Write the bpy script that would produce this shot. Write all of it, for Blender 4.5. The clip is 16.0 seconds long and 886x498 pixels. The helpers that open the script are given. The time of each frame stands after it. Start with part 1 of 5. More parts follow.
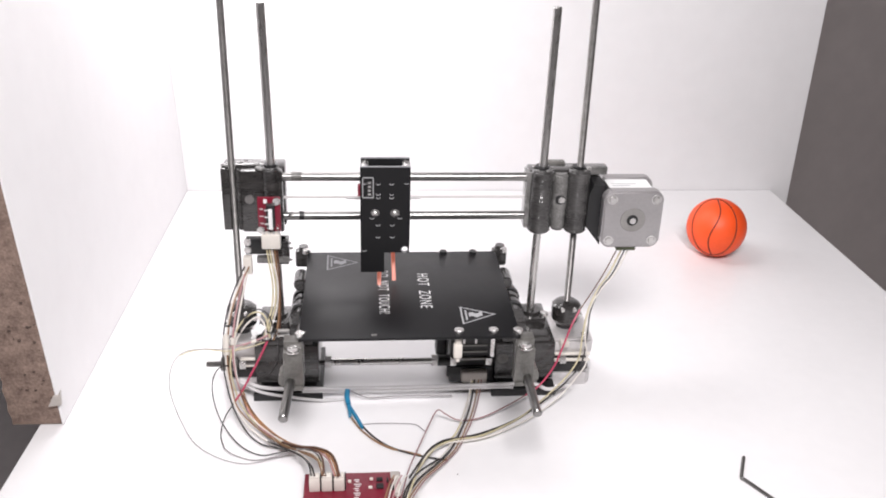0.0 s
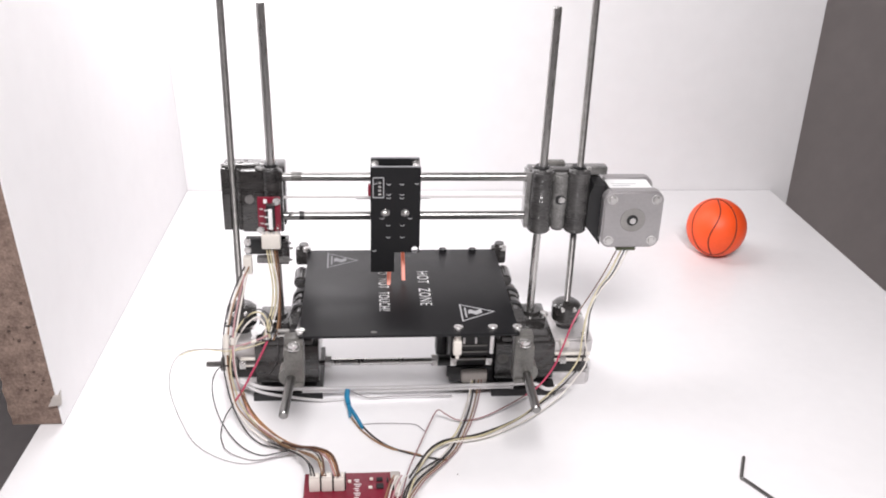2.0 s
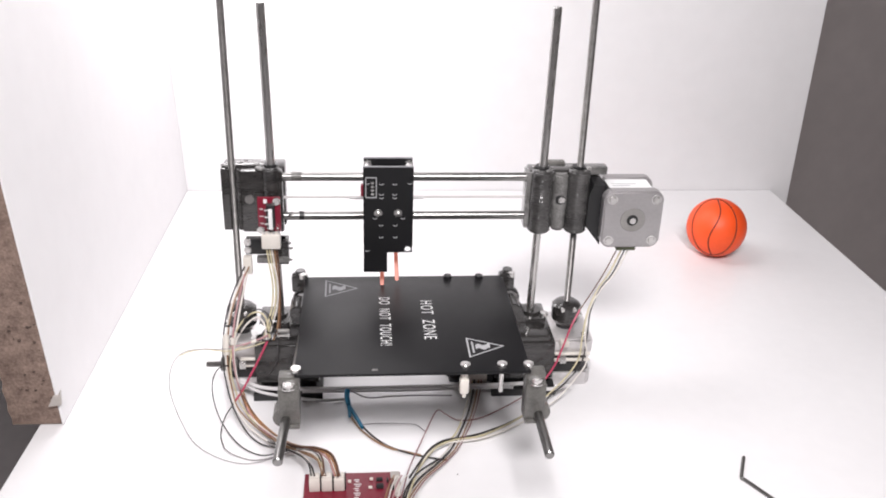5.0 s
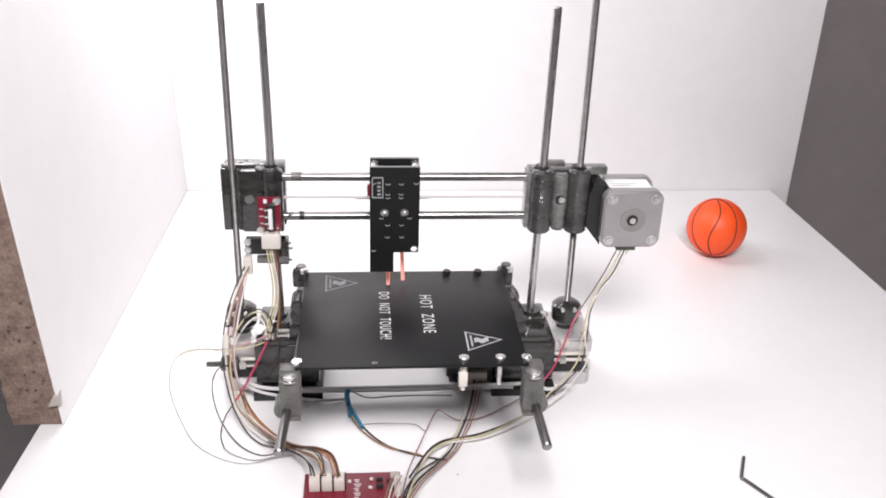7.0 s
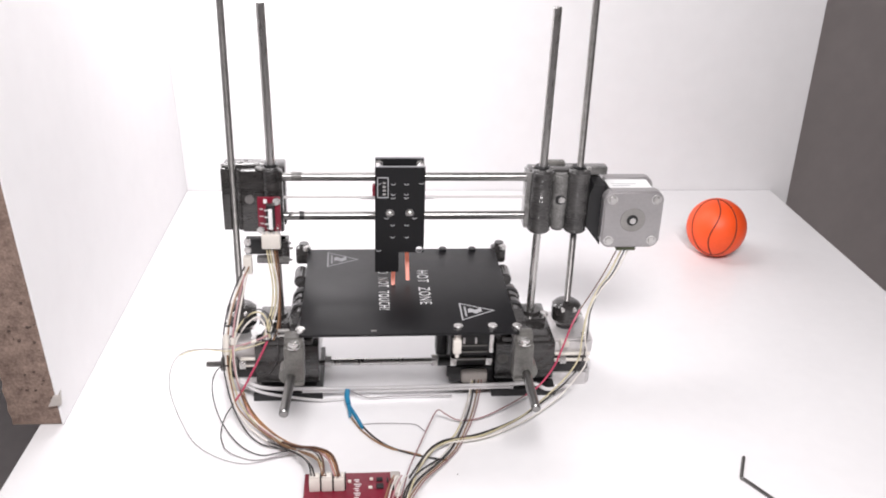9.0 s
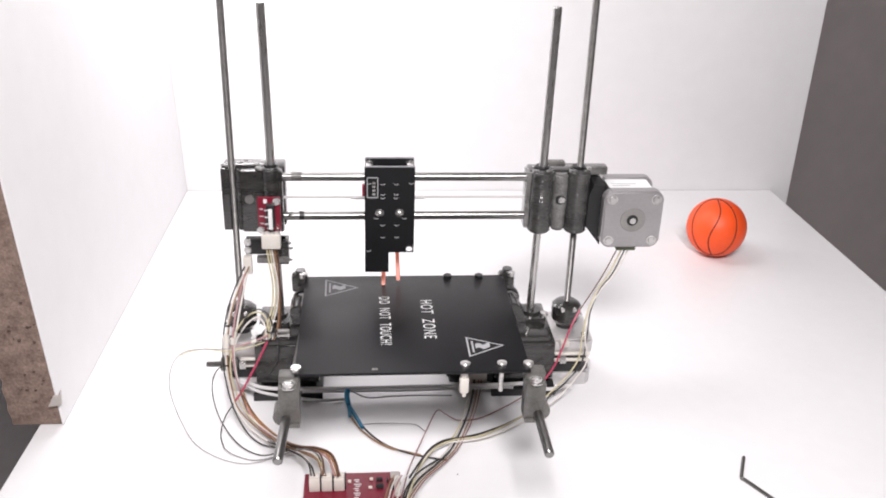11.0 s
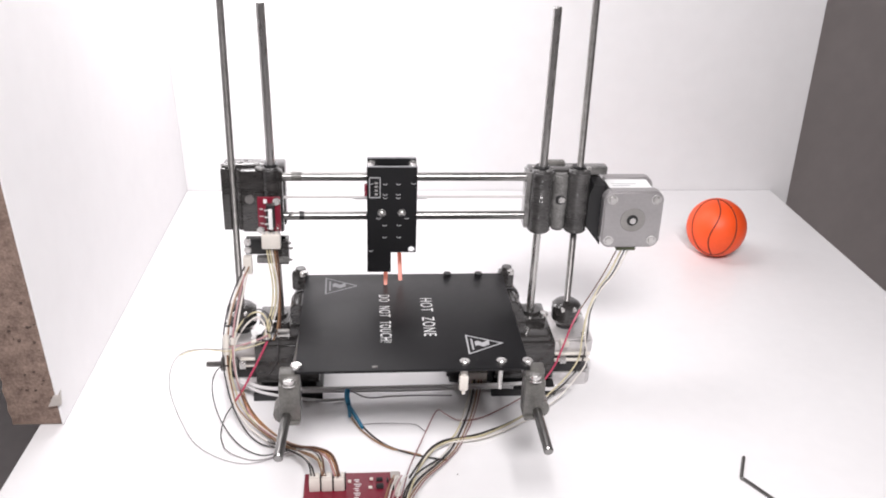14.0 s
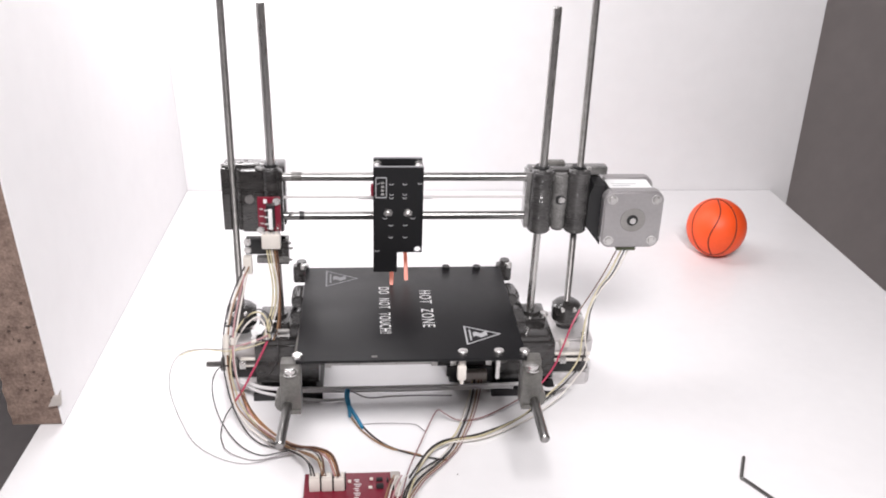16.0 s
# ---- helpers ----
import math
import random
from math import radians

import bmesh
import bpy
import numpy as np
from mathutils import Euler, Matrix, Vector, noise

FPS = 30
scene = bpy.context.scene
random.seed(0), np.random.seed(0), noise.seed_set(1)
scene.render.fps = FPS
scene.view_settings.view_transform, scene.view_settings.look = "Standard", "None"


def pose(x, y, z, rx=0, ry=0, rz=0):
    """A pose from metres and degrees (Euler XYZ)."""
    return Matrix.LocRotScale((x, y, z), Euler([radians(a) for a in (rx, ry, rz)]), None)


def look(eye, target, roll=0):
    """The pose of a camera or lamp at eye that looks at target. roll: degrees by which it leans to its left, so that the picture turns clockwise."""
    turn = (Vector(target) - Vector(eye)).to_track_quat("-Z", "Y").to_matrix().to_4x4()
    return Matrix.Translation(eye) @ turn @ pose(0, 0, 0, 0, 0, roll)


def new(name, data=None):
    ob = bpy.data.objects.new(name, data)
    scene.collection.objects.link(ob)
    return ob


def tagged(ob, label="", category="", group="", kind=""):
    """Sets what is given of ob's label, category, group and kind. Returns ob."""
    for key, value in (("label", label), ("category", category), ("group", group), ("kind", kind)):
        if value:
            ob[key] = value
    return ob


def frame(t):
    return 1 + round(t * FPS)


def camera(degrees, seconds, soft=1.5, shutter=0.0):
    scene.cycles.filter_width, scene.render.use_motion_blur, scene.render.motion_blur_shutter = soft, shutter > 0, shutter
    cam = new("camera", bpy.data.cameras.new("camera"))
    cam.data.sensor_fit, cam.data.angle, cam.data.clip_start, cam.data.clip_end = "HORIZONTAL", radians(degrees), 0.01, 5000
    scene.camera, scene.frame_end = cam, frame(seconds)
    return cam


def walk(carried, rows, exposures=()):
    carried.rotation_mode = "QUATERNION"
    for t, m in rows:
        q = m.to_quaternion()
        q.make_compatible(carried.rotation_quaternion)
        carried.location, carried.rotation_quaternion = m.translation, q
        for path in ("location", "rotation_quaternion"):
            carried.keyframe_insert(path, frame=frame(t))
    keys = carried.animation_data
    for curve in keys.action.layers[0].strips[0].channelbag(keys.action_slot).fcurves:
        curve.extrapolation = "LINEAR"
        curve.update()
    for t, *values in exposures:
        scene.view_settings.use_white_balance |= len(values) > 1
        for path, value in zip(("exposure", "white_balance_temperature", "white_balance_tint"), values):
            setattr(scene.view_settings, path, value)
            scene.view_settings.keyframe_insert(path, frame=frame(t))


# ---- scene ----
cam = camera(51.12, 16.0, soft=1.9)
EYE = pose(-0.0048, -0.6028, 0.3911, 64.673, -1.734, -4.582)
walk(cam, [(0.0, EYE), (16.0, EYE)], exposures=[(0.0, 0.0), (16.0, 0.0)])

# ---- light ----
world = bpy.data.worlds.new("room_air")
scene.world = world
world.use_nodes = True
world.node_tree.nodes["Background"].inputs[0].default_value = (0.95, 0.97, 1.0, 1)
world.node_tree.nodes["Background"].inputs[1].default_value = 0.5


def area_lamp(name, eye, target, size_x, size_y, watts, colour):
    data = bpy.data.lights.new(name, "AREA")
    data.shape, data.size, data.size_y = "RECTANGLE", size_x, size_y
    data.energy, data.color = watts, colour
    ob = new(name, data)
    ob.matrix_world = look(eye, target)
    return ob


area_lamp("ceiling_lamp_front", (0.05, -0.70, 0.80), (0.06, -0.08, 0.0), 0.32, 0.18, 13.0, (1.0, 0.965, 0.975))
area_lamp("booth_lamp", (-0.11, 0.15, 0.64), (-0.10, 0.12, 0.0), 0.34, 0.16, 1.55, (1.0, 0.965, 0.975))
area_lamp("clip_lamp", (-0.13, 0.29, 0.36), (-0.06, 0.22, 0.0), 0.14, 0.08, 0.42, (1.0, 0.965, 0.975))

# ---- materials ----


def material(name, base, rough=0.5, metal=0.0, vary=0.12, scale=60.0, bump=0.0, bump_scale=None, second=None,
             fine=9.0, coat=0.0, emit=None, emit_power=0.0, spec=0.5, stretch=None):
    """Surface with a coarse and a fine variation of its colour and roughness, and a small relief."""
    m = bpy.data.materials.new(name)
    m.use_nodes = True
    t = m.node_tree
    n, l = t.nodes, t.links
    b = n["Principled BSDF"]
    co = n.new("ShaderNodeTexCoord")
    mp = n.new("ShaderNodeMapping")
    l.new(co.outputs["Object"], mp.inputs["Vector"])
    if stretch:
        mp.inputs["Scale"].default_value = stretch
    big, small = n.new("ShaderNodeTexNoise"), n.new("ShaderNodeTexNoise")
    big.inputs["Scale"].default_value, small.inputs["Scale"].default_value = scale, scale * fine
    big.inputs["Detail"].default_value, small.inputs["Detail"].default_value = 4, 3
    for k in (big, small):
        l.new(mp.outputs["Vector"], k.inputs["Vector"])
    mix = n.new("ShaderNodeMix")
    mix.data_type = "FLOAT"
    mix.inputs[0].default_value = 0.45
    l.new(big.outputs["Fac"], mix.inputs[2])
    l.new(small.outputs["Fac"], mix.inputs[3])
    ramp = n.new("ShaderNodeValToRGB")
    lo = [max(0.0, c * (1 - vary)) for c in base]
    hi = list(second) if second else [min(1.0, c * (1 + vary)) for c in base]
    ramp.color_ramp.elements[0].position, ramp.color_ramp.elements[1].position = 0.32, 0.68
    ramp.color_ramp.elements[0].color, ramp.color_ramp.elements[1].color = (*lo, 1), (*hi, 1)
    l.new(mix.outputs[0], ramp.inputs["Fac"])
    l.new(ramp.outputs["Color"], b.inputs["Base Color"])
    rr = n.new("ShaderNodeMapRange")
    rr.inputs["To Min"].default_value, rr.inputs["To Max"].default_value = max(0.02, rough * 0.8), min(1.0, rough * 1.2)
    l.new(mix.outputs[0], rr.inputs["Value"])
    l.new(rr.outputs["Result"], b.inputs["Roughness"])
    b.inputs["Metallic"].default_value = metal
    b.inputs["Specular IOR Level"].default_value = spec
    b.inputs["Coat Weight"].default_value = coat
    if bump:
        tex = small
        if bump_scale:
            tex = n.new("ShaderNodeTexNoise")
            tex.inputs["Scale"].default_value, tex.inputs["Detail"].default_value = bump_scale, 3
            l.new(mp.outputs["Vector"], tex.inputs["Vector"])
        bp = n.new("ShaderNodeBump")
        bp.inputs["Strength"].default_value, bp.inputs["Distance"].default_value = bump, 0.0006
        l.new(tex.outputs["Fac"], bp.inputs["Height"])
        l.new(bp.outputs["Normal"], b.inputs["Normal"])
    if emit:
        b.inputs["Emission Color"].default_value = (*emit, 1)
        b.inputs["Emission Strength"].default_value = emit_power
    return m


WHITE = material("white_melamine", (0.80, 0.79, 0.80), 0.30, vary=0.02, scale=9, bump=0.03, bump_scale=900)
WALL_WHITE = material("white_panel", (0.80, 0.79, 0.80), 0.45, vary=0.025, scale=6, bump=0.04, bump_scale=700)
CHIP = material("raw_chipboard", (0.185, 0.122, 0.098), 0.9, vary=0.35, scale=110, second=(0.31, 0.225, 0.185), bump=0.9, fine=5)
CHIP_DARK = material("chipboard_pit", (0.085, 0.058, 0.048), 0.95, vary=0.3, scale=200)
GREY_WALL = material("grey_plaster", (0.66, 0.605, 0.598), 0.85, vary=0.06, scale=3, bump=0.2, bump_scale=120)
# for unseen walls: pale so that they bounce fill light onto the rods
BOUNCE_WALL = material("pale_plaster", (0.56, 0.54, 0.53), 0.85, vary=0.05, scale=3, bump=0.2, bump_scale=120)
FLOOR_GREY = material("grey_floor", (0.66, 0.63, 0.64), 0.7, vary=0.08, scale=4, bump=0.1)
CEILING = material("ceiling_paint", (0.75, 0.75, 0.74), 0.9, vary=0.03, scale=4)
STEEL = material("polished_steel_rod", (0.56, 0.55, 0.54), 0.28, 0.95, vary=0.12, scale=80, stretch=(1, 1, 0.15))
# same steel as the upright rods, base darkened to offset the lamps' glare
STEEL_DARKENED = material("darkened_polished_steel_rod", (0.25, 0.245, 0.24), 0.30, 0.95, vary=0.12, scale=80, stretch=(0.15, 1, 1))
THREAD = material("threaded_steel", (0.25, 0.24, 0.235), 0.42, 0.9, vary=0.25, scale=300)
BOLT = material("zinc_bolt", (0.60, 0.59, 0.58), 0.25, 0.9, vary=0.12, scale=300)
PRINTED = material("dark_printed_plastic", (0.016, 0.015, 0.015), 0.2, vary=0.3, scale=70, second=(0.044, 0.041, 0.040), bump=0.7, bump_scale=280, coat=0.5, stretch=(0.35, 0.35, 2.2))
# lighter copy of the dark print: brighter light on the right sleeves as colour
PRINTED_LIT = material("lit_printed_plastic", (0.026, 0.025, 0.025), 0.22, vary=0.3, scale=60, second=(0.075, 0.072, 0.071), bump=0.35, bump_scale=420, coat=0.6, stretch=(0.6, 0.6, 1.8))
CLEAR_GREY = material("cloudy_grey_print", (0.085, 0.082, 0.079), 0.25, vary=0.3, scale=110, second=(0.23, 0.225, 0.22), bump=0.6, bump_scale=380, coat=0.5)
PRINTED_GREY = material("grey_printed_plastic", (0.085, 0.082, 0.076), 0.36, vary=0.2, scale=90, second=(0.145, 0.14, 0.13), bump=0.5, bump_scale=300, coat=0.15)
BLACK = material("black_plastic", (0.014, 0.014, 0.015), 0.42, vary=0.2, scale=120)
PCB_BLACK = material("black_soldermask", (0.008, 0.008, 0.009), 0.50, vary=0.15, scale=40, spec=0.25)
BED_BLACK = material("black_bed_laminate", (0.0065, 0.0063, 0.0074), 0.40, vary=0.12, scale=25, bump=0.04, bump_scale=1500, spec=0.24)
PCB_RED = material("red_soldermask", (0.175, 0.008, 0.024), 0.35, vary=0.2, scale=120)
SILK = material("white_silkscreen", (0.70, 0.70, 0.70), 0.6, vary=0.05, scale=200)
SILK_DIM = material("faded_silkscreen", (0.20, 0.20, 0.21), 0.6, vary=0.2, scale=300)
SILK_GREY = material("worn_silkscreen", (0.36, 0.36, 0.37), 0.6, vary=0.12, scale=300)
CONNECTOR = material("cream_nylon", (0.66, 0.62, 0.57), 0.5, vary=0.06, scale=100)
PLUG_GREY = material("dusty_grey_plug", (0.42, 0.385, 0.36), 0.5, vary=0.1, scale=150)
ALU = material("motor_cast_aluminium", (0.42, 0.405, 0.41), 0.42, 0.75, vary=0.07, scale=60, bump=0.12, bump_scale=1800)
ALU_LIGHT = material("bare_motor_aluminium", (0.62, 0.60, 0.60), 0.35, 0.55, vary=0.08, scale=70, bump=0.15, bump_scale=900)
ALU_DULL = material("dull_motor_cap", (0.30, 0.29, 0.28), 0.5, 0.5, vary=0.1, scale=80)
NYLON = material("white_nylon", (0.82, 0.81, 0.80), 0.35, vary=0.05, scale=200)
LABEL_WHITE = material("white_paper_label", (0.78, 0.78, 0.78), 0.5, vary=0.03, scale=100)
RUBBER_BALL = material("orange_rubber", (0.86, 0.085, 0.012), 0.48, vary=0.05, scale=40, bump=0.25, bump_scale=700)
SEAM = material("dark_red_seam", (0.10, 0.012, 0.006), 0.6, vary=0.2, scale=150)
GLOW = material("glowing_salmon_rod", (0.85, 0.47, 0.42), 0.4, vary=0.06, scale=200, emit=(1.0, 0.22, 0.11), emit_power=0.32)
BELT = material("pale_belt", (0.6, 0.57, 0.57), 0.6, vary=0.08, scale=150)
TIE_WHITE = material("white_cord", (0.60, 0.585, 0.59), 0.5, vary=0.08, scale=100)
W_BLACK = material("black_wire", (0.025, 0.022, 0.022), 0.45, vary=0.2, scale=200)
W_BROWN = material("brown_wire", (0.105, 0.045, 0.025), 0.45, vary=0.2, scale=200)
W_RED = material("red_wire", (0.44, 0.045, 0.10), 0.42, vary=0.15, scale=200)
W_PINK = material("pink_wire", (0.42, 0.24, 0.25), 0.42, vary=0.12, scale=200)
W_YELLOW = material("yellow_wire", (0.55, 0.49, 0.32), 0.45, vary=0.12, scale=200)
W_WHITE = material("white_wire", (0.70, 0.66, 0.62), 0.45, vary=0.08, scale=200)
W_ORANGE = material("orange_wire", (0.37, 0.18, 0.075), 0.45, vary=0.15, scale=200)
W_DUSK = material("dusky_wire", (0.26, 0.13, 0.135), 0.42, vary=0.12, scale=200)
W_PALE = material("pale_grey_wire", (0.30, 0.275, 0.285), 0.45, vary=0.08, scale=200)
W_TAN = material("tan_wire", (0.27, 0.155, 0.085), 0.45, vary=0.15, scale=200)
BLUE = material("blue_sleeve", (0.02, 0.20, 0.36), 0.4, vary=0.15, scale=150)
HEX_STEEL = material("black_oxide_key", (0.17, 0.165, 0.16), 0.35, 0.8, vary=0.15, scale=150)
GREEN_TAB = material("olive_tab", (0.10, 0.12, 0.06), 0.5, vary=0.15, scale=200)

# ---- shape tools ----


def box(bm, lo, hi, bevel=0.0, m=None):
    """Box between two corners, edges rounded by bevel."""
    made = bmesh.ops.create_cube(bm, size=1.0)["verts"]
    for v in made:
        v.co = Vector([lo[i] + (hi[i] - lo[i]) * (v.co[i] + 0.5) for i in range(3)])
    if bevel:
        edges = list({e for v in made for e in v.link_edges})
        res = bmesh.ops.bevel(bm, geom=edges, offset=bevel, segments=2, affect="EDGES", profile=0.5)
        made = list({v for f in res["faces"] for v in f.verts} | {v for v in made if v.is_valid})
    if m is not None:
        bmesh.ops.transform(bm, matrix=m, verts=made)
    return bm


def rod(bm, a, b, r, seg=16, r2=None):
    """Cylinder or cone from a to b."""
    a, b = Vector(a), Vector(b)
    d = b - a
    m = Matrix.Translation((a + b) / 2) @ d.to_track_quat("Z", "Y").to_matrix().to_4x4()
    bmesh.ops.create_cone(bm, cap_ends=True, segments=seg, radius1=r, radius2=r if r2 is None else r2, depth=d.length, matrix=m)
    return bm


def threaded(bm, a, b, r, pitch=0.0009, seg=12):
    """Screw-cut rod from a to b: a stack of fine ridges."""
    a, b = Vector(a), Vector(b)
    d = b - a
    m = Matrix.Translation(a) @ d.to_track_quat("Z", "Y").to_matrix().to_4x4()
    n = int(d.length / pitch)
    rings = []
    for i in range(2 * n + 1):
        rr = r if i % 2 else r * 0.84
        rings.append([bm.verts.new(m @ Vector((rr * math.cos(k * math.tau / seg), rr * math.sin(k * math.tau / seg), d.length * i / (2 * n)))) for k in range(seg)])
    for p, q in zip(rings, rings[1:]):
        for k in range(seg):
            bm.faces.new((p[k], p[(k + 1) % seg], q[(k + 1) % seg], q[k]))
    bm.faces.new(rings[0][::-1])
    bm.faces.new(rings[-1])
    return bm


def spline(points, steps=10):
    pts = [Vector(p) for p in points]
    pts = [2 * pts[0] - pts[1]] + pts + [2 * pts[-1] - pts[-2]]
    out = []
    for i in range(1, len(pts) - 2):
        p0, p1, p2, p3 = pts[i - 1:i + 3]
        for s in range(steps):
            t = s / steps
            out.append(0.5 * ((2 * p1) + (p2 - p0) * t + (2 * p0 - 5 * p1 + 4 * p2 - p3) * t * t + (3 * p1 - p0 - 3 * p2 + p3) * t ** 3))
    out.append(pts[-2])
    return out


def tube(bm, points, r, seg=8, steps=10):
    """Round cord that runs smoothly through the points."""
    line = spline(points, steps)
    rings = []
    side = None
    for i, p in enumerate(line):
        d = (line[min(i + 1, len(line) - 1)] - line[max(i - 1, 0)]).normalized()
        if side is None:
            side = d.orthogonal().normalized()
        side = (side - d * side.dot(d)).normalized()
        up = d.cross(side)
        rings.append([bm.verts.new(p + r * (math.cos(k * math.tau / seg) * side + math.sin(k * math.tau / seg) * up)) for k in range(seg)])
    for p, q in zip(rings, rings[1:]):
        for k in range(seg):
            bm.faces.new((p[k], p[(k + 1) % seg], q[(k + 1) % seg], q[k]))
    bm.faces.new(rings[0][::-1])
    bm.faces.new(rings[-1])
    return bm


def prism(bm, outline, lo, hi, axis="z"):
    """Extrudes a 2D outline between lo and hi along an axis."""
    def place(u, v, w):
        return {"z": (u, v, w), "y": (u, w, v), "x": (w, u, v)}[axis]
    a = [bm.verts.new(place(u, v, lo)) for u, v in outline]
    b = [bm.verts.new(place(u, v, hi)) for u, v in outline]
    n = len(outline)
    bm.faces.new(a)
    bm.faces.new(b[::-1])
    for i in range(n):
        bm.faces.new((a[i], b[i], b[(i + 1) % n], a[(i + 1) % n]))
    bmesh.ops.recalc_face_normals(bm, faces=bm.faces)
    return bm


def part(name, bm, mat, parent=None, label="", smooth=35):
    me = bpy.data.meshes.new(name)
    bmesh.ops.recalc_face_normals(bm, faces=bm.faces)
    bm.to_mesh(me)
    bm.free()
    me.materials.append(mat)
    if smooth:
        me.shade_smooth()
        me.set_sharp_from_angle(angle=radians(smooth))
    ob = new(name, me)
    if parent is not None:
        ob.parent = parent
    if label:
        ob["label"] = label
    return ob


def B():
    return bmesh.new()


def screw(name, parent, x, y, z, r=0.0028, h=0.0022, axis="z", label=""):
    """Socket-head screw whose head has a recess."""
    bm = B()
    rod(bm, (0, 0, 0), (0, 0, h), r, 14)
    rod(bm, (0, 0, h), (0, 0, h + 0.0004), r * 0.85, 14, r * 0.72)
    rod(bm, (0, 0, h + 0.0001), (0, 0, h + 0.0006), r * 0.35, 6)
    turn = {"z": Matrix(), "y": pose(0, 0, 0, 90), "x": pose(0, 0, 0, 0, 90)}[axis]
    bmesh.ops.transform(bm, matrix=Matrix.Translation((x, y, z)) @ turn, verts=bm.verts)
    return part(name, bm, BOLT, parent, label)


def lettering(name, words, parent, mat, length, height, m, spacing=1.0):
    """Flat raised words from the built-in font, fitted to a length and height."""
    cu = bpy.data.curves.new(name, "FONT")
    cu.body, cu.extrude, cu.space_character = words, 0.0, spacing
    tmp = new(name + "_draft", cu)
    me = bpy.data.meshes.new_from_object(tmp.evaluated_get(bpy.context.evaluated_depsgraph_get()))
    bpy.data.objects.remove(tmp)
    xs, ys = [v.co.x for v in me.vertices], [v.co.y for v in me.vertices]
    for v in me.vertices:
        v.co = m @ Vector(((v.co.x - min(xs)) / (max(xs) - min(xs)) * length, (v.co.y - min(ys)) / (max(ys) - min(ys)) * height, 0))
    me.materials.clear()
    me.materials.append(mat)
    ob = new(name, me)
    ob.parent = parent
    return ob


# ---- the room and the booth ----
def structure(name, bm, mat, label, category):
    return tagged(part(name, bm, mat, None), label, category, "", "structure")


structure("floor", box(B(), (-1.9, -2.2, -0.80), (2.3, 1.6, -0.74)), FLOOR_GREY, "plain grey floor below the white table", "floor")
structure("wall_north", box(B(), (-1.9, 1.5, -0.74), (2.3, 1.6, 1.8)), GREY_WALL, "grey wall behind the white booth", "wall")
structure("wall_east", box(B(), (2.2, -2.1, -0.74), (2.3, 1.5, 1.8)), BOUNCE_WALL, "unseen side wall kept pale to bounce fill light", "wall")
structure("wall_west", box(B(), (-1.9, -2.1, -0.74), (-1.8, 1.5, 1.8)), BOUNCE_WALL, "unseen side wall kept pale to bounce fill light", "wall")
structure("wall_south", box(B(), (-1.9, -2.2, -0.74), (2.3, -2.1, 1.8)), BOUNCE_WALL, "unseen wall facing the white table, kept pale to bounce fill light", "wall")
structure("ceiling", box(B(), (-1.9, -2.2, 1.8), (2.3, 1.6, 1.86)), CEILING, "plain white ceiling", "ceiling")

table = tagged(new("table"), "white laminate table with square edges", "table")
top = prism(B(), [(-0.2470, -0.42), (0.4938, -0.42), (0.4712, 0.3755), (-0.2060, 0.3755)], -0.022, 0.0)
bmesh.ops.bevel(top, geom=list(top.edges), offset=0.0006, segments=2, affect="EDGES")
part("tabletop", top, WHITE, table)
for lx in (-0.19, 0.44):
    for ly in (-0.38, 0.34):
        part("leg", box(B(), (lx - 0.02, ly - 0.02, -0.74), (lx + 0.02, ly + 0.02, -0.022), 0.002), WHITE, table)

back_panel = tagged(part("back_panel", box(B(), (-0.262, 0.3765, -0.74), (0.4946, 0.3925, 0.62), 0.0008), WALL_WHITE),
                    "white laminate board standing behind the table", "panel", kind="structure")


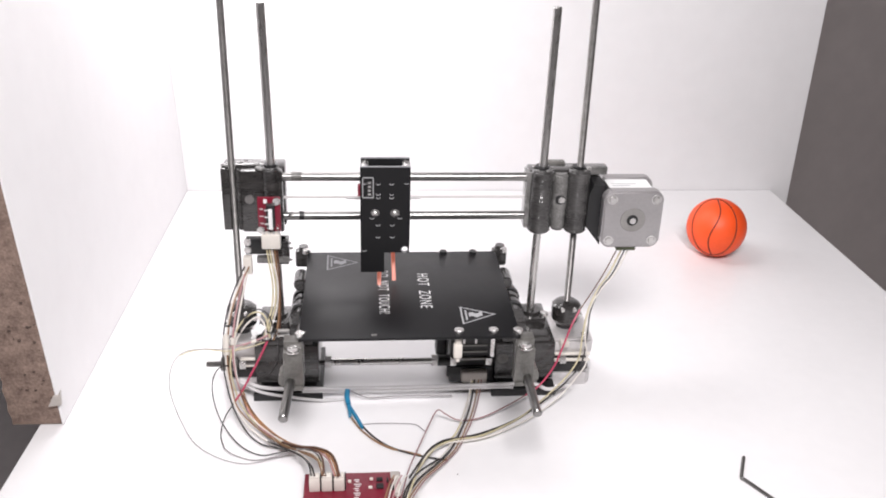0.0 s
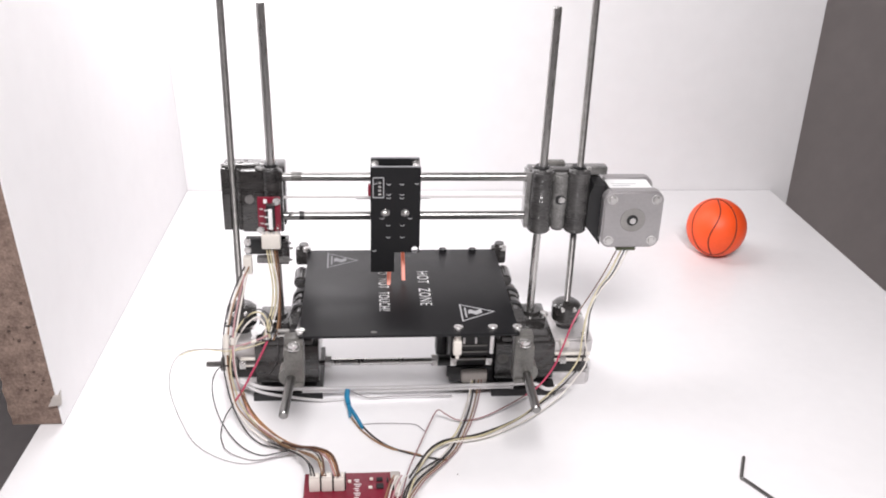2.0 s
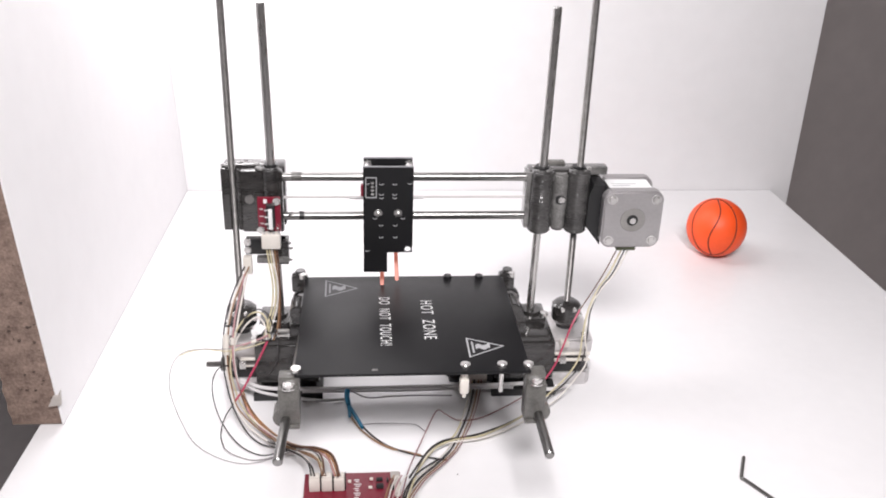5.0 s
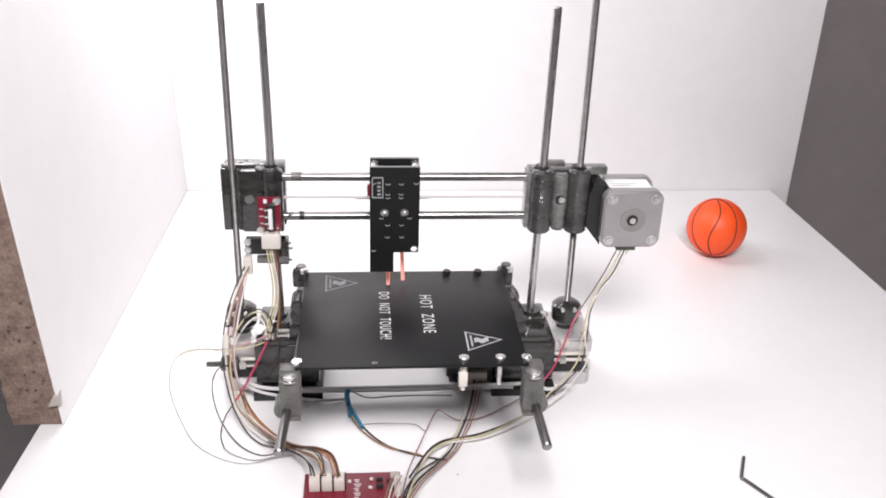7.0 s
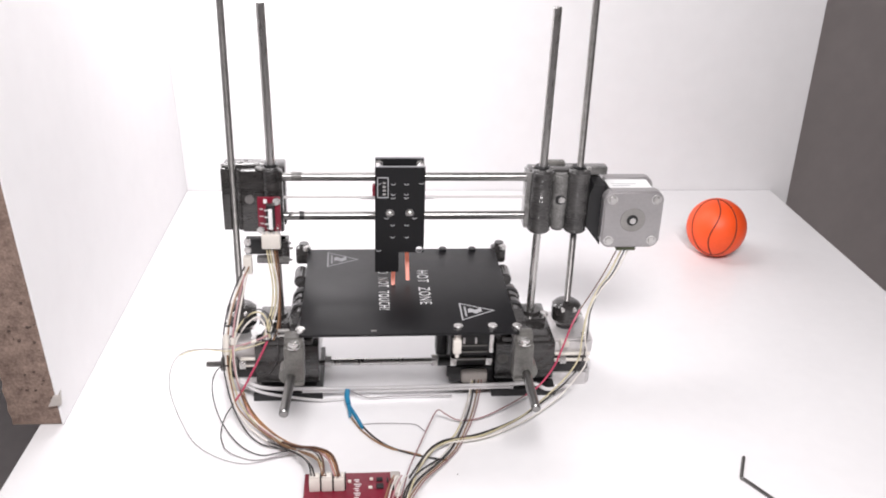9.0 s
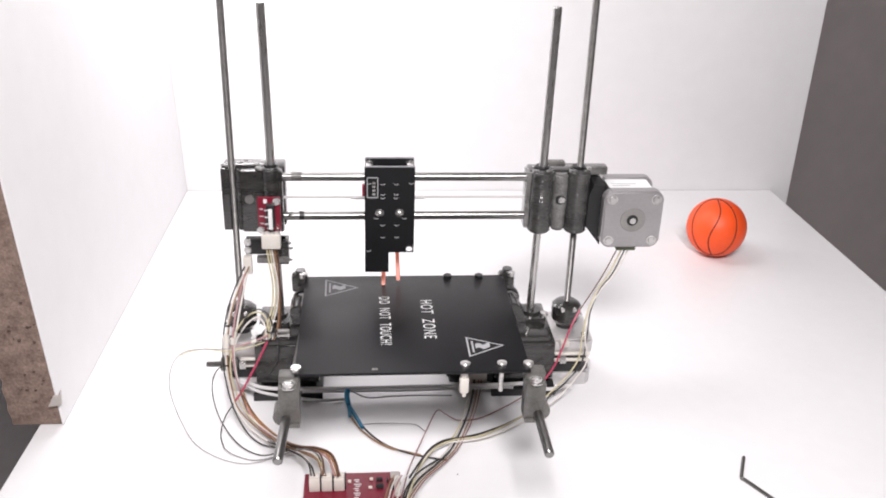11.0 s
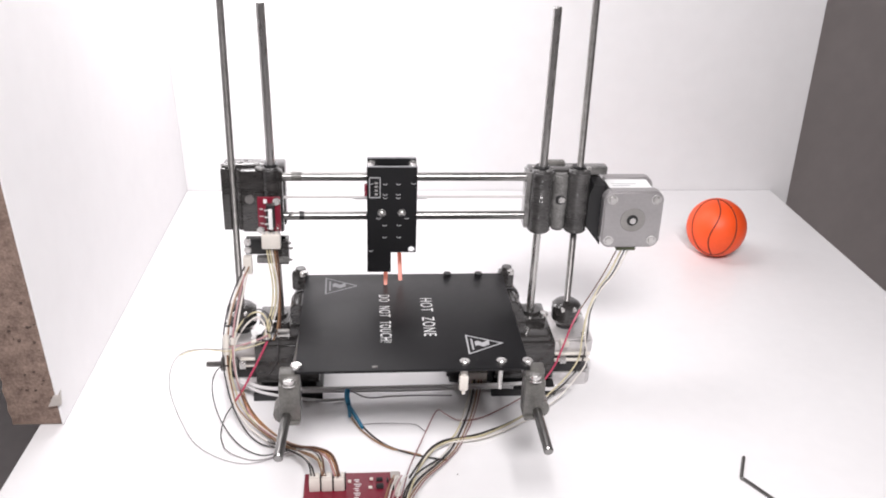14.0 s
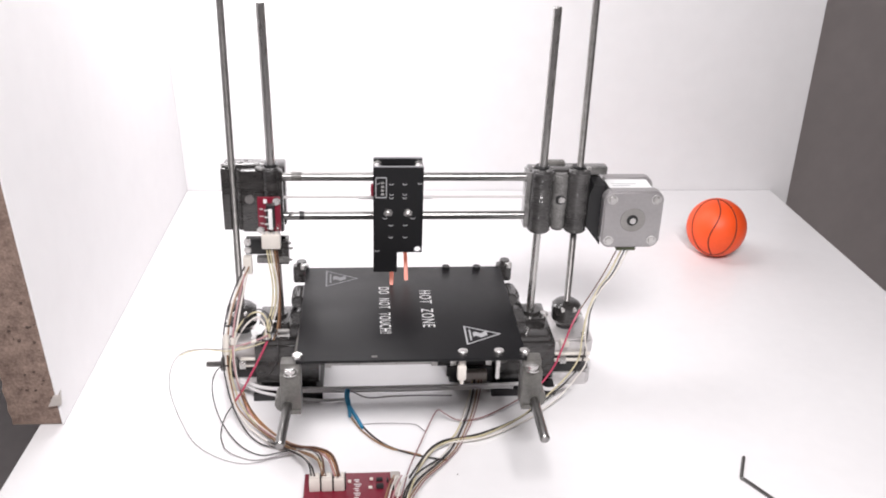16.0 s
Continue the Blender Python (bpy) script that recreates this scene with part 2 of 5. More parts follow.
def side_board():
    """White board that stands on the table and leans a little outwards; its raw front end shows chipboard."""
    root = tagged(new("side_panel"), "white laminated chipboard panel with raw broken front edge", "panel", kind="structure")
    lean, rake = -0.042, -0.048
    skin = 0.0012
    y0, y1, h = -0.0585, 0.3755, 0.80
    x0, x1 = -0.2116, -0.2000

    def slab(off_a, off_b, ya, yb, top):
        bm = B()
        v = []
        for z in (0.0010, top):
            yf = ya + rake * z
            for y, off in ((yf, off_b), (yf, off_a), (yb, off_a), (yb, off_b)):
                x = x0 + (x1 - x0) * (y - y0) / (y1 - y0) + lean * z
                v.append(bm.verts.new((x - off, y, z)))
        for q in ((0, 1, 2, 3), (7, 6, 5, 4), (0, 4, 5, 1), (1, 5, 6, 2), (2, 6, 7, 3), (3, 7, 4, 0)):
            bm.faces.new([v[i] for i in q])
        return bm
    part("inner_skin", slab(0.0, skin, y0, y1, h), WALL_WHITE, root, "white laminate face", smooth=0)
    core = slab(skin, 0.0345, y0 + 0.0006, y1, h)
    bmesh.ops.subdivide_edges(core, edges=[e for e in core.edges if abs(e.verts[0].co.z - e.verts[1].co.z) > 0.5], cuts=140)
    rnd = random.Random(3)
    for v in core.verts:
        if v.co.y < y0 + rake * v.co.z + 0.01:
            v.co.y += rnd.uniform(-0.0006, 0.0005)
            if v.co.x < x0 - 0.02 + lean * v.co.z:
                v.co.x += rnd.uniform(-0.0012, 0.0012)
    part("core", core, CHIP, root, "rough brown chipboard end", smooth=0)
    pits = B()
    for _ in range(75):
        z = rnd.uniform(0.002, 0.36)
        off = rnd.uniform(0.003, 0.032)
        x = x0 + lean * z - off
        s = rnd.uniform(0.0004, 0.0011)
        yz = y0 + rake * z
        box(pits, (x - s, yz - 0.0004, z - s * rnd.uniform(0.3, 0.9)), (x + s, yz + 0.002, z + s * rnd.uniform(0.3, 0.9)), s * 0.25)
    part("pit", pits, CHIP_DARK, root, "dark gaps between wood chips", smooth=0)["kind"] = "stuff"
    flake = B()
    bx = x0 + lean * 0.024
    prism(flake, [(bx - 0.006, 0.018), (bx + 0.0025, 0.019), (bx + 0.0035, 0.031), (bx + 0.001, 0.026), (bx - 0.002, 0.026)], y0 - 0.0040, y0 - 0.0016, "y")
    part("flake", flake, PLUG_GREY, root, "chipped loose laminate flake", smooth=0)
    return root


side_board()

# ---- the printer ----
printer = tagged(new("desktop_printer"), "small open-frame printer of steel rods and dark printed brackets", "3d printer")
ROD_R, SCREW_R = 0.0029, 0.0025
XA, XB, XC, XD = -0.0942, -0.0677, 0.1205, 0.1470
Z_UP, Z_LOW = 0.1605, 0.1313
BED_X = 0.0241

# upright rods
for foot, tip in ((-0.0655, -0.0692), (0.1190, 0.1219)):
    bm = rod(B(), (foot, 0, 0.012), (tip, 0, 0.2777), ROD_R, 20)
    rod(bm, (tip, 0, 0.2777), (tip, 0, 0.2785), ROD_R, 20, ROD_R * 0.8)
    part("guide_rod", bm, STEEL, printer, "smooth upright steel rod")
for x in (XA, XD):
    part("lead_screw", threaded(B(), (x, 0, 0.048), (x, 0, 0.335), SCREW_R), THREAD, printer, "threaded upright steel rod")

# crossbar
for z in (Z_UP, Z_LOW):
    part("cross_rod", rod(B(), (-0.078, 0, z), (0.130, 0, z), 0.0030, 20), STEEL_DARKENED, printer, "smooth horizontal steel rod")
bm = box(B(), (-0.075, 0.0, 0.1444), (0.150, 0.0012, 0.1460))
box(bm, (-0.075, 0.006, 0.1575), (0.150, 0.0072, 0.1590))
part("belt", bm, BELT, printer, "thin pale toothed belt")
part("burr", rod(B(), (-0.0572, -0.0030, Z_LOW + 0.0010), (-0.0535, -0.0050, Z_LOW + 0.0052), 0.0005, 6, 0.0002), BLACK, printer, "dark plastic burr")
part("grey_dab", rod(B(), (-0.0540, 0.0, Z_UP + 0.0003), (-0.0470, 0.0, Z_UP + 0.0003), 0.0033, 14), PRINTED_GREY, printer, "grey dab round the cross rod")
part("knot", rod(B(), (-0.0495, -0.0005, Z_LOW + 0.0005), (-0.0462, -0.0005, Z_LOW + 0.0005), 0.0034, 12, 0.0029), BLACK, printer, "black tape knot on the cross rod")


def ridged(bm, x, y, r, zlo, zhi, layers, depth, seed, seg=28):
    """Upright printed sleeve: a stack of bulging, slightly uneven layers."""
    rnd = random.Random(seed)
    rings, wob, dx = [], 0.0, 0.0
    for i in range(layers):
        wob = 0.8 * wob + rnd.uniform(-0.00013, 0.00013)
        dx = 0.7 * dx + rnd.uniform(-0.00014, 0.00014)
        for k in range(4):
            z = zlo + (zhi - zlo) * (i + k / 4) / layers
            rr = r + wob + depth * (math.sin(math.pi * (k + 0.5) / 4) - 0.7) - (0.0010 if i in (0, layers - 1) else 0)
            rings.append([bm.verts.new((x + dx + rr * math.cos(q * math.tau / seg), y + rr * math.sin(q * math.tau / seg), z)) for q in range(seg)])
    for p, q in zip(rings, rings[1:]):
        for k in range(seg):
            bm.faces.new((p[k], p[(k + 1) % seg], q[(k + 1) % seg], q[k]))
    bm.faces.new(rings[0][::-1])
    bm.faces.new(rings[-1])
    return bm


def blobs(bm, spots, r, seed):
    """Small uneven lumps of melted plastic."""
    rnd = random.Random(seed)
    for x, y, z in spots:
        m = Matrix.Translation((x, y, z)) @ Matrix.Diagonal((r * rnd.uniform(0.7, 1.5), r * rnd.uniform(0.7, 1.3), r * rnd.uniform(0.35, 0.7), 1))
        bmesh.ops.create_icosphere(bm, subdivisions=2, radius=1.0, matrix=m)
    return bm


# left bracket: the lead screw runs bare in front of its web, the smooth rod in a slim sleeve
left_holder = part("left_bracket", box(B(), (-0.1010, 0.0030, 0.1225), (-0.0588, 0.0180, 0.1675), 0.0016), PRINTED, printer, "dark glossy printed bracket behind the lead screw")
part("front_web", box(B(), (-0.0885, -0.0060, 0.1214), (-0.0600, 0.0040, 0.1665), 0.0012), PRINTED, left_holder, "dark smooth printed web")
part("side_flange", box(B(), (-0.1018, -0.0022, 0.1214), (-0.0962, 0.0050, 0.1668), 0.0008), PRINTED, left_holder, "dark printed flange")
part("rib", ridged(B(), -0.0899, -0.0012, 0.0019, 0.1212, 0.1668, 50, 0.00016, 5, 14), PRINTED, left_holder, "thin glossy rib beside the lead screw", 60)
part("sleeve", ridged(B(), XB, -0.0035, 0.0060, 0.1212, 0.1690, 46, 0.00030, 6), PRINTED, left_holder, "ridged glossy printed sleeve", 60)
part("collar", rod(B(), (XB, 0, 0.1680), (XB, 0, 0.1702), 0.0050, 18), BLACK, left_holder)
part("rear_clamp", box(B(), (-0.1000, 0.016, 0.1290), (-0.0610, 0.021, 0.1665), 0.002), PRINTED_GREY, left_holder)
part("screw", rod(B(), (-0.0826, -0.0055, 0.1465), (-0.0826, -0.0072, 0.1465), 0.0032, 14), THREAD, left_holder, "dark screw head")
for k, (x, y) in enumerate(((-0.0995, 0.004), (-0.0962, 0.012), (-0.0905, 0.010), (-0.0850, 0.013), (-0.0795, 0.007), (-0.0762, -0.002), (-0.0735, 0.011))):
    part("clip", blobs(B(), [(x, y, 0.1676), (x + 0.002, y - 0.002, 0.1677)], 0.0021, k), CLEAR_GREY, left_holder, "pale frayed print edge", 60)
# pale slab puts the glossy top face's highlights into the colour
part("pale_highlight", box(B(), (-0.0995, 0.0035, 0.1672), (-0.0760, 0.0100, 0.1681), 0.0004), CLEAR_GREY, left_holder, "pale translucent top layer with the highlight in its colour")

# right bracket: two ridged sleeves with a cloudy web between them
right_holder = part("right_bracket", box(B(), (0.1108, -0.0020, 0.1222), (0.1545, 0.0120, 0.1660), 0.0016), PRINTED, printer, "dark glossy printed bracket with two sleeves")
part("side_strip", box(B(), (0.1090, -0.0035, 0.1225), (0.1135, 0.0090, 0.1650), 0.0010), CLEAR_GREY, right_holder, "cloudy grey printed flank")
for x, seed in ((XC - 0.0004, 11), (XD - 0.0006, 12)):
    part("sleeve", ridged(B(), x, -0.0028, 0.0080, 0.1205, 0.1672, 46, 0.00030, seed), PRINTED_LIT, right_holder, "ridged glossy printed sleeve", 60)
    part("collar", rod(B(), (x, 0, 0.1660), (x, 0, 0.1686), 0.0050, 18), BLACK, right_holder)
    part("collar_rim", blobs(B(), [(x - 0.004, -0.006, 0.1672), (x + 0.003, -0.0065, 0.1673), (x - 0.0055, 0.001, 0.1674)], 0.0016, seed), CLEAR_GREY, right_holder, "pale frayed print edge", 60)
part("rear_clamp", box(B(), (0.1245, 0.010, 0.1290), (0.1390, 0.017, 0.1678), 0.0015), PRINTED_GREY, right_holder)
part("rear_web", box(B(), (0.1180, 0.010, 0.1290), (0.1530, 0.016, 0.1655), 0.002), PRINTED_GREY, right_holder)
part("web_plate", ridged(B(), 0.0, 0.0, 0.0054, 0.1218, 0.1650, 26, 0.0003, 13, 20), CLEAR_GREY, right_holder, "cloudy grey ribbed web between the sleeves", 60).matrix_local = pose(0.1336, -0.0020, 0)
part("screw_recess", rod(B(), (0.1334, -0.0060, 0.1460), (0.1334, -0.0080, 0.1460), 0.0034, 16), BLACK, right_holder)
screw("screw", right_holder, 0.1340, -0.0080, 0.1462, 0.0024, 0.0012, "y")
part("motor_mount", box(B(), (0.1540, 0.006, 0.1300), (0.1630, 0.012, 0.1600), 0.0015), PRINTED, right_holder)
part("mount_plate", box(B(), (0.1520, 0.0030, 0.1605), (0.1680, 0.0120, 0.1665), 0.001), CLEAR_GREY, right_holder, "grey motor clamp")
screw("screw", right_holder, 0.1525, -0.0015, 0.1655, 0.0024, 0.0022)
bm = prism(B(), [(0.1530, 0.126), (0.1640, 0.112), (0.1640, 0.158), (0.1560, 0.158), (0.1530, 0.150)], -0.010, 0.012, "y")
part("motor_bracket", bm, BLACK, right_holder, "black bracket in shadow beside the motor")

# crossbar motor
MX, MY, MZ, HALF = 0.1829, -0.0198, 0.1355, 0.0212


def octagon(cx, cz, half, cut):
    return [(cx - half + cut, cz - half), (cx + half - cut, cz - half), (cx + half, cz - half + cut), (cx + half, cz + half - cut),
            (cx + half - cut, cz + half), (cx - half + cut, cz + half), (cx - half, cz + half - cut), (cx - half, cz - half + cut)]


motor = part("crossbar_motor", prism(B(), octagon(MX, MZ, HALF - 0.0016, 0.0055), -0.011, 0.009, "y"), BLACK, printer, "black laminated motor body")


def motor_cap(ya, yb, name):
    bm = prism(B(), octagon(MX, MZ, HALF, 0.0042), ya, yb, "y")
    bmesh.ops.bevel(bm, geom=list(bm.edges), offset=0.0011, segments=2, affect="EDGES")
    return part(name, bm, ALU, motor, "brushed cast aluminium cap")


motor_cap(MY, -0.0105, "front_cap")
motor_cap(0.0085, 0.0165, "rear_cap")
part("maker_label", box(B(), (MX - 0.0155, -0.0085, MZ + 0.0196), (MX + 0.0150, 0.0075, MZ + 0.0201)), LABEL_WHITE, motor, "white paper label on the motor")
for k, w in enumerate((0.018, 0.013)):
    part("label_print", box(B(), (MX - 0.0125, -0.0020 - 0.0035 * k, MZ + 0.0201), (MX - 0.0125 + w, -0.0008 - 0.0035 * k, MZ + 0.0202)), SILK_GREY, motor, "illegible grey print")
for sx in (-1, 1):
    for sz in (-1, 1):
        bm = rod(B(), (MX + sx * 0.0155, MY + 0.0002, MZ + sz * 0.0155), (MX + sx * 0.0155, MY - 0.0004, MZ + sz * 0.0155), 0.0036, 18)
        rod(bm, (MX + sx * 0.0155, MY, MZ + sz * 0.0155), (MX + sx * 0.0155, MY - 0.0012, MZ + sz * 0.0155), 0.0026, 16, 0.0021)
        part("cap_screw", bm, BOLT, motor)
bm = rod(B(), (MX + 0.0005, MY + 0.001, MZ), (MX + 0.0005, MY - 0.0004, MZ), 0.0095, 28, 0.0088)
part("boss", bm, ALU_DULL, motor)
bm = rod(B(), (MX, MY, MZ), (MX, MY - 0.0007, MZ), 0.0040, 20)
part("bearing", bm, BLACK, motor)
part("shaft", rod(B(), (MX, MY, MZ), (MX, MY - 0.0020, MZ), 0.0023, 16), BOLT, motor)
part("plug", box(B(), (MX - 0.0070, -0.014, MZ - HALF - 0.0052), (MX + 0.0070, -0.004, MZ - HALF + 0.0004), 0.0006), GREEN_TAB, motor, "dull olive wire plug")

# end switch on the left bracket
sensor = part("end_switch_board", box(B(), (-0.0765, -0.0155, 0.1265), (-0.0612, -0.0139, 0.1515), 0.0002), PCB_RED, printer, "small red circuit board with switch")
part("switch", box(B(), (-0.0705, -0.0200, 0.1310), (-0.0648, -0.0155, 0.1475), 0.0004), BLACK, sensor, "black micro switch")
part("lever", box(B(), (-0.0690, -0.0212, 0.1300), (-0.0663, -0.0202, 0.1450), 0.0003), LABEL_WHITE, sensor, "pale switch lever")
for z in (0.1335, 0.1385, 0.1435):
    part("lead", box(B(), (-0.0716, -0.0206, z), (-0.0690, -0.0190, z + 0.0012)), BOLT, sensor)
for x, z in ((-0.0636, 0.1490), (-0.0750, 0.1280)):
    screw("screw", sensor, x, -0.0155, z, 0.0026, 0.0018, "y")
for k in range(4):
    part("solder_point", rod(B(), (-0.0735 + k * 0.0033, -0.0155, 0.1290), (-0.0735 + k * 0.0033, -0.0160, 0.1290), 0.0007, 8), BOLT, sensor)
for z in (0.1322, 0.1375, 0.1428):
    part("mark", box(B(), (-0.0752, -0.0157, z), (-0.0728, -0.0155, z + 0.0005)), SILK, sensor, "illegible white print")
part("chip", box(B(), (-0.0722, -0.0170, 0.1478), (-0.0700, -0.0155, 0.1502)), LABEL_WHITE, sensor)
bm = box(B(), (-0.0745, -0.0215, 0.1155), (-0.0618, -0.0140, 0.1262), 0.0006)
part("socket", bm, CONNECTOR, sensor, "cream wire socket")
for k in range(4):
    x = -0.0732 + k * 0.0033
    part("pin", box(B(), (x, -0.0200, 0.1262), (x + 0.0014, -0.0160, 0.1280)), BOLT, sensor)
# second switch, lower on the left uprights
bm = box(B(), (-0.0880, -0.006, 0.1040), (-0.0590, 0.003, 0.1150), 0.001)
low_switch = part("lower_switch", bm, BLACK, printer, "black switch clamped on the left rods")
part("switch_arm", box(B(), (-0.0800, -0.009, 0.0985), (-0.0575, -0.004, 0.1035), 0.0008), CLEAR_GREY, low_switch)
part("clamp", box(B(), (-0.0660, -0.008, 0.0970), (-0.0575, 0.004, 0.1150), 0.001), PRINTED, low_switch)
part("clamp_edge", blobs(B(), [(-0.0568, -0.006, 0.1130), (-0.0562, -0.005, 0.1085), (-0.0572, -0.007, 0.1005)], 0.0016, 21), CLEAR_GREY, low_switch, "pale frayed print edge", 60)
screw("screw", low_switch, -0.0860, -0.0060, 0.1145, 0.0026, 0.002, "y")
screw("screw", low_switch, -0.0860, -0.0060, 0.1085, 0.0026, 0.002, "y")
part("socket", box(B(), (-0.0895, -0.0100, 0.0905), (-0.0835, -0.0040, 0.1035), 0.0005), CONNECTOR, low_switch, "cream wire socket")

# ---- moving carriage ----
CY = -0.043
HX, HZ, HR = 0.0224, 0.1250, 0.0020
S0, S1, S2, S3 = HX - 0.0026, 0.1228, 0.0254, 0.1276


def rim_point(a):
    """Where a line from the hole's centre leaves the square round it."""
    c, d = math.cos(a), math.sin(a)
    reach = min((S2 - HX) / c if c > 1e-6 else (S0 - HX) / c if c < -1e-6 else 1, (S3 - HZ) / d if d > 1e-6 else (S1 - HZ) / d if d < -1e-6 else 1)
    return HX + c * reach, HZ + d * reach


plate = B()
for x0, z0, x1, z1 in ((-0.0070, 0.1083, 0.0088, S1), (-0.0070, S1, S0, S3), (-0.0070, S3, 0.0256, 0.1832)):
    prism(plate, [(x0, z0), (x1, z0), (x1, z1), (x0, z1)], CY, CY + 0.0016, "y")
turns = sorted([k * math.tau / 16 for k in range(16)] + [math.atan2(z - HZ, x - HX) % math.tau for x in (S0, S2) for z in (S1, S3)])
for a, b in zip(turns, turns[1:] + [turns[0] + math.tau]):
    prism(plate, [(HX + HR * math.cos(a), HZ + HR * math.sin(a)), rim_point(a), rim_point(b), (HX + HR * math.cos(b), HZ + HR * math.sin(b))], CY, CY + 0.0016, "y")
carriage = part("tool_carriage", plate, PCB_BLACK, printer, "black circuit board carried on the cross rods", smooth=0)
rim = tube(B(), [(HX + 0.0022 * math.cos(k * math.tau / 16), CY - 0.0001, HZ + 0.0022 * math.sin(k * math.tau / 16)) for k in range(17)], 0.00022, 6, 1)
part("hole_rim", rim, SILK_GREY, carriage, "worn plated hole rim")
part("top_edge", box(B(), (-0.0070, CY + 0.0001, 0.1832), (0.0256, CY + 0.0016, 0.1838)), SILK_DIM, carriage, "pale cut board edge")
part("rear_board", box(B(), (-0.0066, CY + 0.018, 0.1240), (0.0257, CY + 0.0196, 0.1828)), PCB_BLACK, carriage, "second black board behind the first")
part("rear_edge", box(B(), (-0.0066, CY + 0.0179, 0.1828), (0.0257, CY + 0.0196, 0.1834)), SILK_DIM, carriage, "pale cut board edge")
part("slider", box(B(), (-0.0040, CY + 0.0300, 0.1260), (0.0230, 0.0075, 0.1660), 0.002), BLACK, carriage, "black slide block round the cross rods")
for x, z in ((-0.0038, 0.1796), (0.0228, 0.1796)):
    part("spacer", rod(B(), (x, CY + 0.0016, z), (x, CY + 0.018, z), 0.0024, 6), BOLT, carriage)
for x, z, m in ((-0.0040, 0.1790, BOLT), (0.0233, 0.1790, BOLT)):
    part("spacer_nut", rod(B(), (x, CY + 0.0162, z + 0.0005), (x, CY + 0.0180, z + 0.0005), 0.0030, 6), m, carriage)
for x in (0.0027, 0.0157):
    bm = rod(B(), (x, CY, 0.1517), (x, CY - 0.0006, 0.1517), 0.0027, 18)
    bmesh.ops.create_uvsphere(bm, u_segments=20, v_segments=12, radius=0.0025, matrix=Matrix.Translation((x, CY - 0.0004, 0.1517)))
    part("bolt", bm, BOLT, carriage, "domed zinc bolt head")
holes = ((-0.0042, 0.1727), (0.0232, 0.1727), (0.0048, 0.1722), (0.0134, 0.1722), (0.0048, 0.1650), (0.0134, 0.1650), (0.0006, 0.1482),
         (0.0190, 0.1482), (0.0046, 0.1432), (0.0140, 0.1432), (0.0046, 0.1345), (0.0140, 0.1345), (-0.0046, 0.1247), (0.0048, 0.1626), (0.0134, 0.1626))
for x, z in holes:
    ring = B()
    tube(ring, [(x + 0.0013 * math.cos(a), CY - 0.0001, z + 0.0009 * math.sin(a)) for a in [math.pi * (1 + k / 6) for k in range(7)]], 0.00026, 6, 2)
    part("plated_hole", ring, SILK_GREY, carriage, "worn plated hole rim")
bm = B()
for a, b in (((-0.0056, 0.1622), (-0.0050, 0.1766)), ((0.0012, 0.1622), (0.0018, 0.1766)), ((-0.0056, 0.1622), (0.0018, 0.1628)), ((-0.0056, 0.1760), (0.0018, 0.1766))):
    box(bm, (a[0], CY - 0.0005, a[1]), (b[0], CY, b[1]))
part("outline", bm, SILK_GREY, carriage, "printed socket outline", smooth=0)
for k in range(4):
    z = 0.1644 + k * 0.0026
    part("pin", box(B(), (-0.0020, CY - 0.0010, z), (0.0000, CY, z + 0.0014)), BOLT, carriage)
part("red_plug", box(B(), (-0.0086, CY + 0.001, 0.1628), (-0.0068, CY + 0.005, 0.1705), 0.0004), PCB_RED, carriage, "small red plug at the board's side")
for xa, xb in ((-0.0165, -0.0060), (0.0250, 0.0350)):
    part("strap_end", box(B(), (xa, CY + 0.042, 0.1438), (xb, CY + 0.046, 0.1456), 0.0003), TIE_WHITE, carriage, "pale clamped belt end")
part("probe", rod(B(), (0.0059, -0.0275, 0.1100), (0.0056, -0.0295, 0.0918), 0.0016, 12, 0.0013), GLOW, carriage, "glowing salmon tip")
part("probe", rod(B(), (0.0140, -0.0250, 0.1420), (0.0160, -0.0260, 0.0935), 0.0013, 12, 0.0014), GLOW, carriage, "glowing salmon tip")

# ---- moving bed ----
BW, BD, BZ = 0.070, 0.1256, 0.0913
heated_bed = part("heated_bed", box(B(), (-BW, 0, BZ - 0.0018), (BW, BD, BZ), 0.0003), BED_BLACK, printer, "matt black square plate with white lettering")
heated_bed.location = (BED_X, -0.1026, 0)
TOP = BZ + 0.00012
lettering("warning_text", "HOT  ZONE", heated_bed, SILK, 0.0500, 0.0080, pose(0.0086, 0.0885, TOP, 0, 0, -90), 1.22)
lettering("warning_text", "DO  NOT  TOUCH!", heated_bed, SILK, 0.0622, 0.0072, pose(-0.0190, 0.0938, TOP, 0, 0, -90), 1.22)


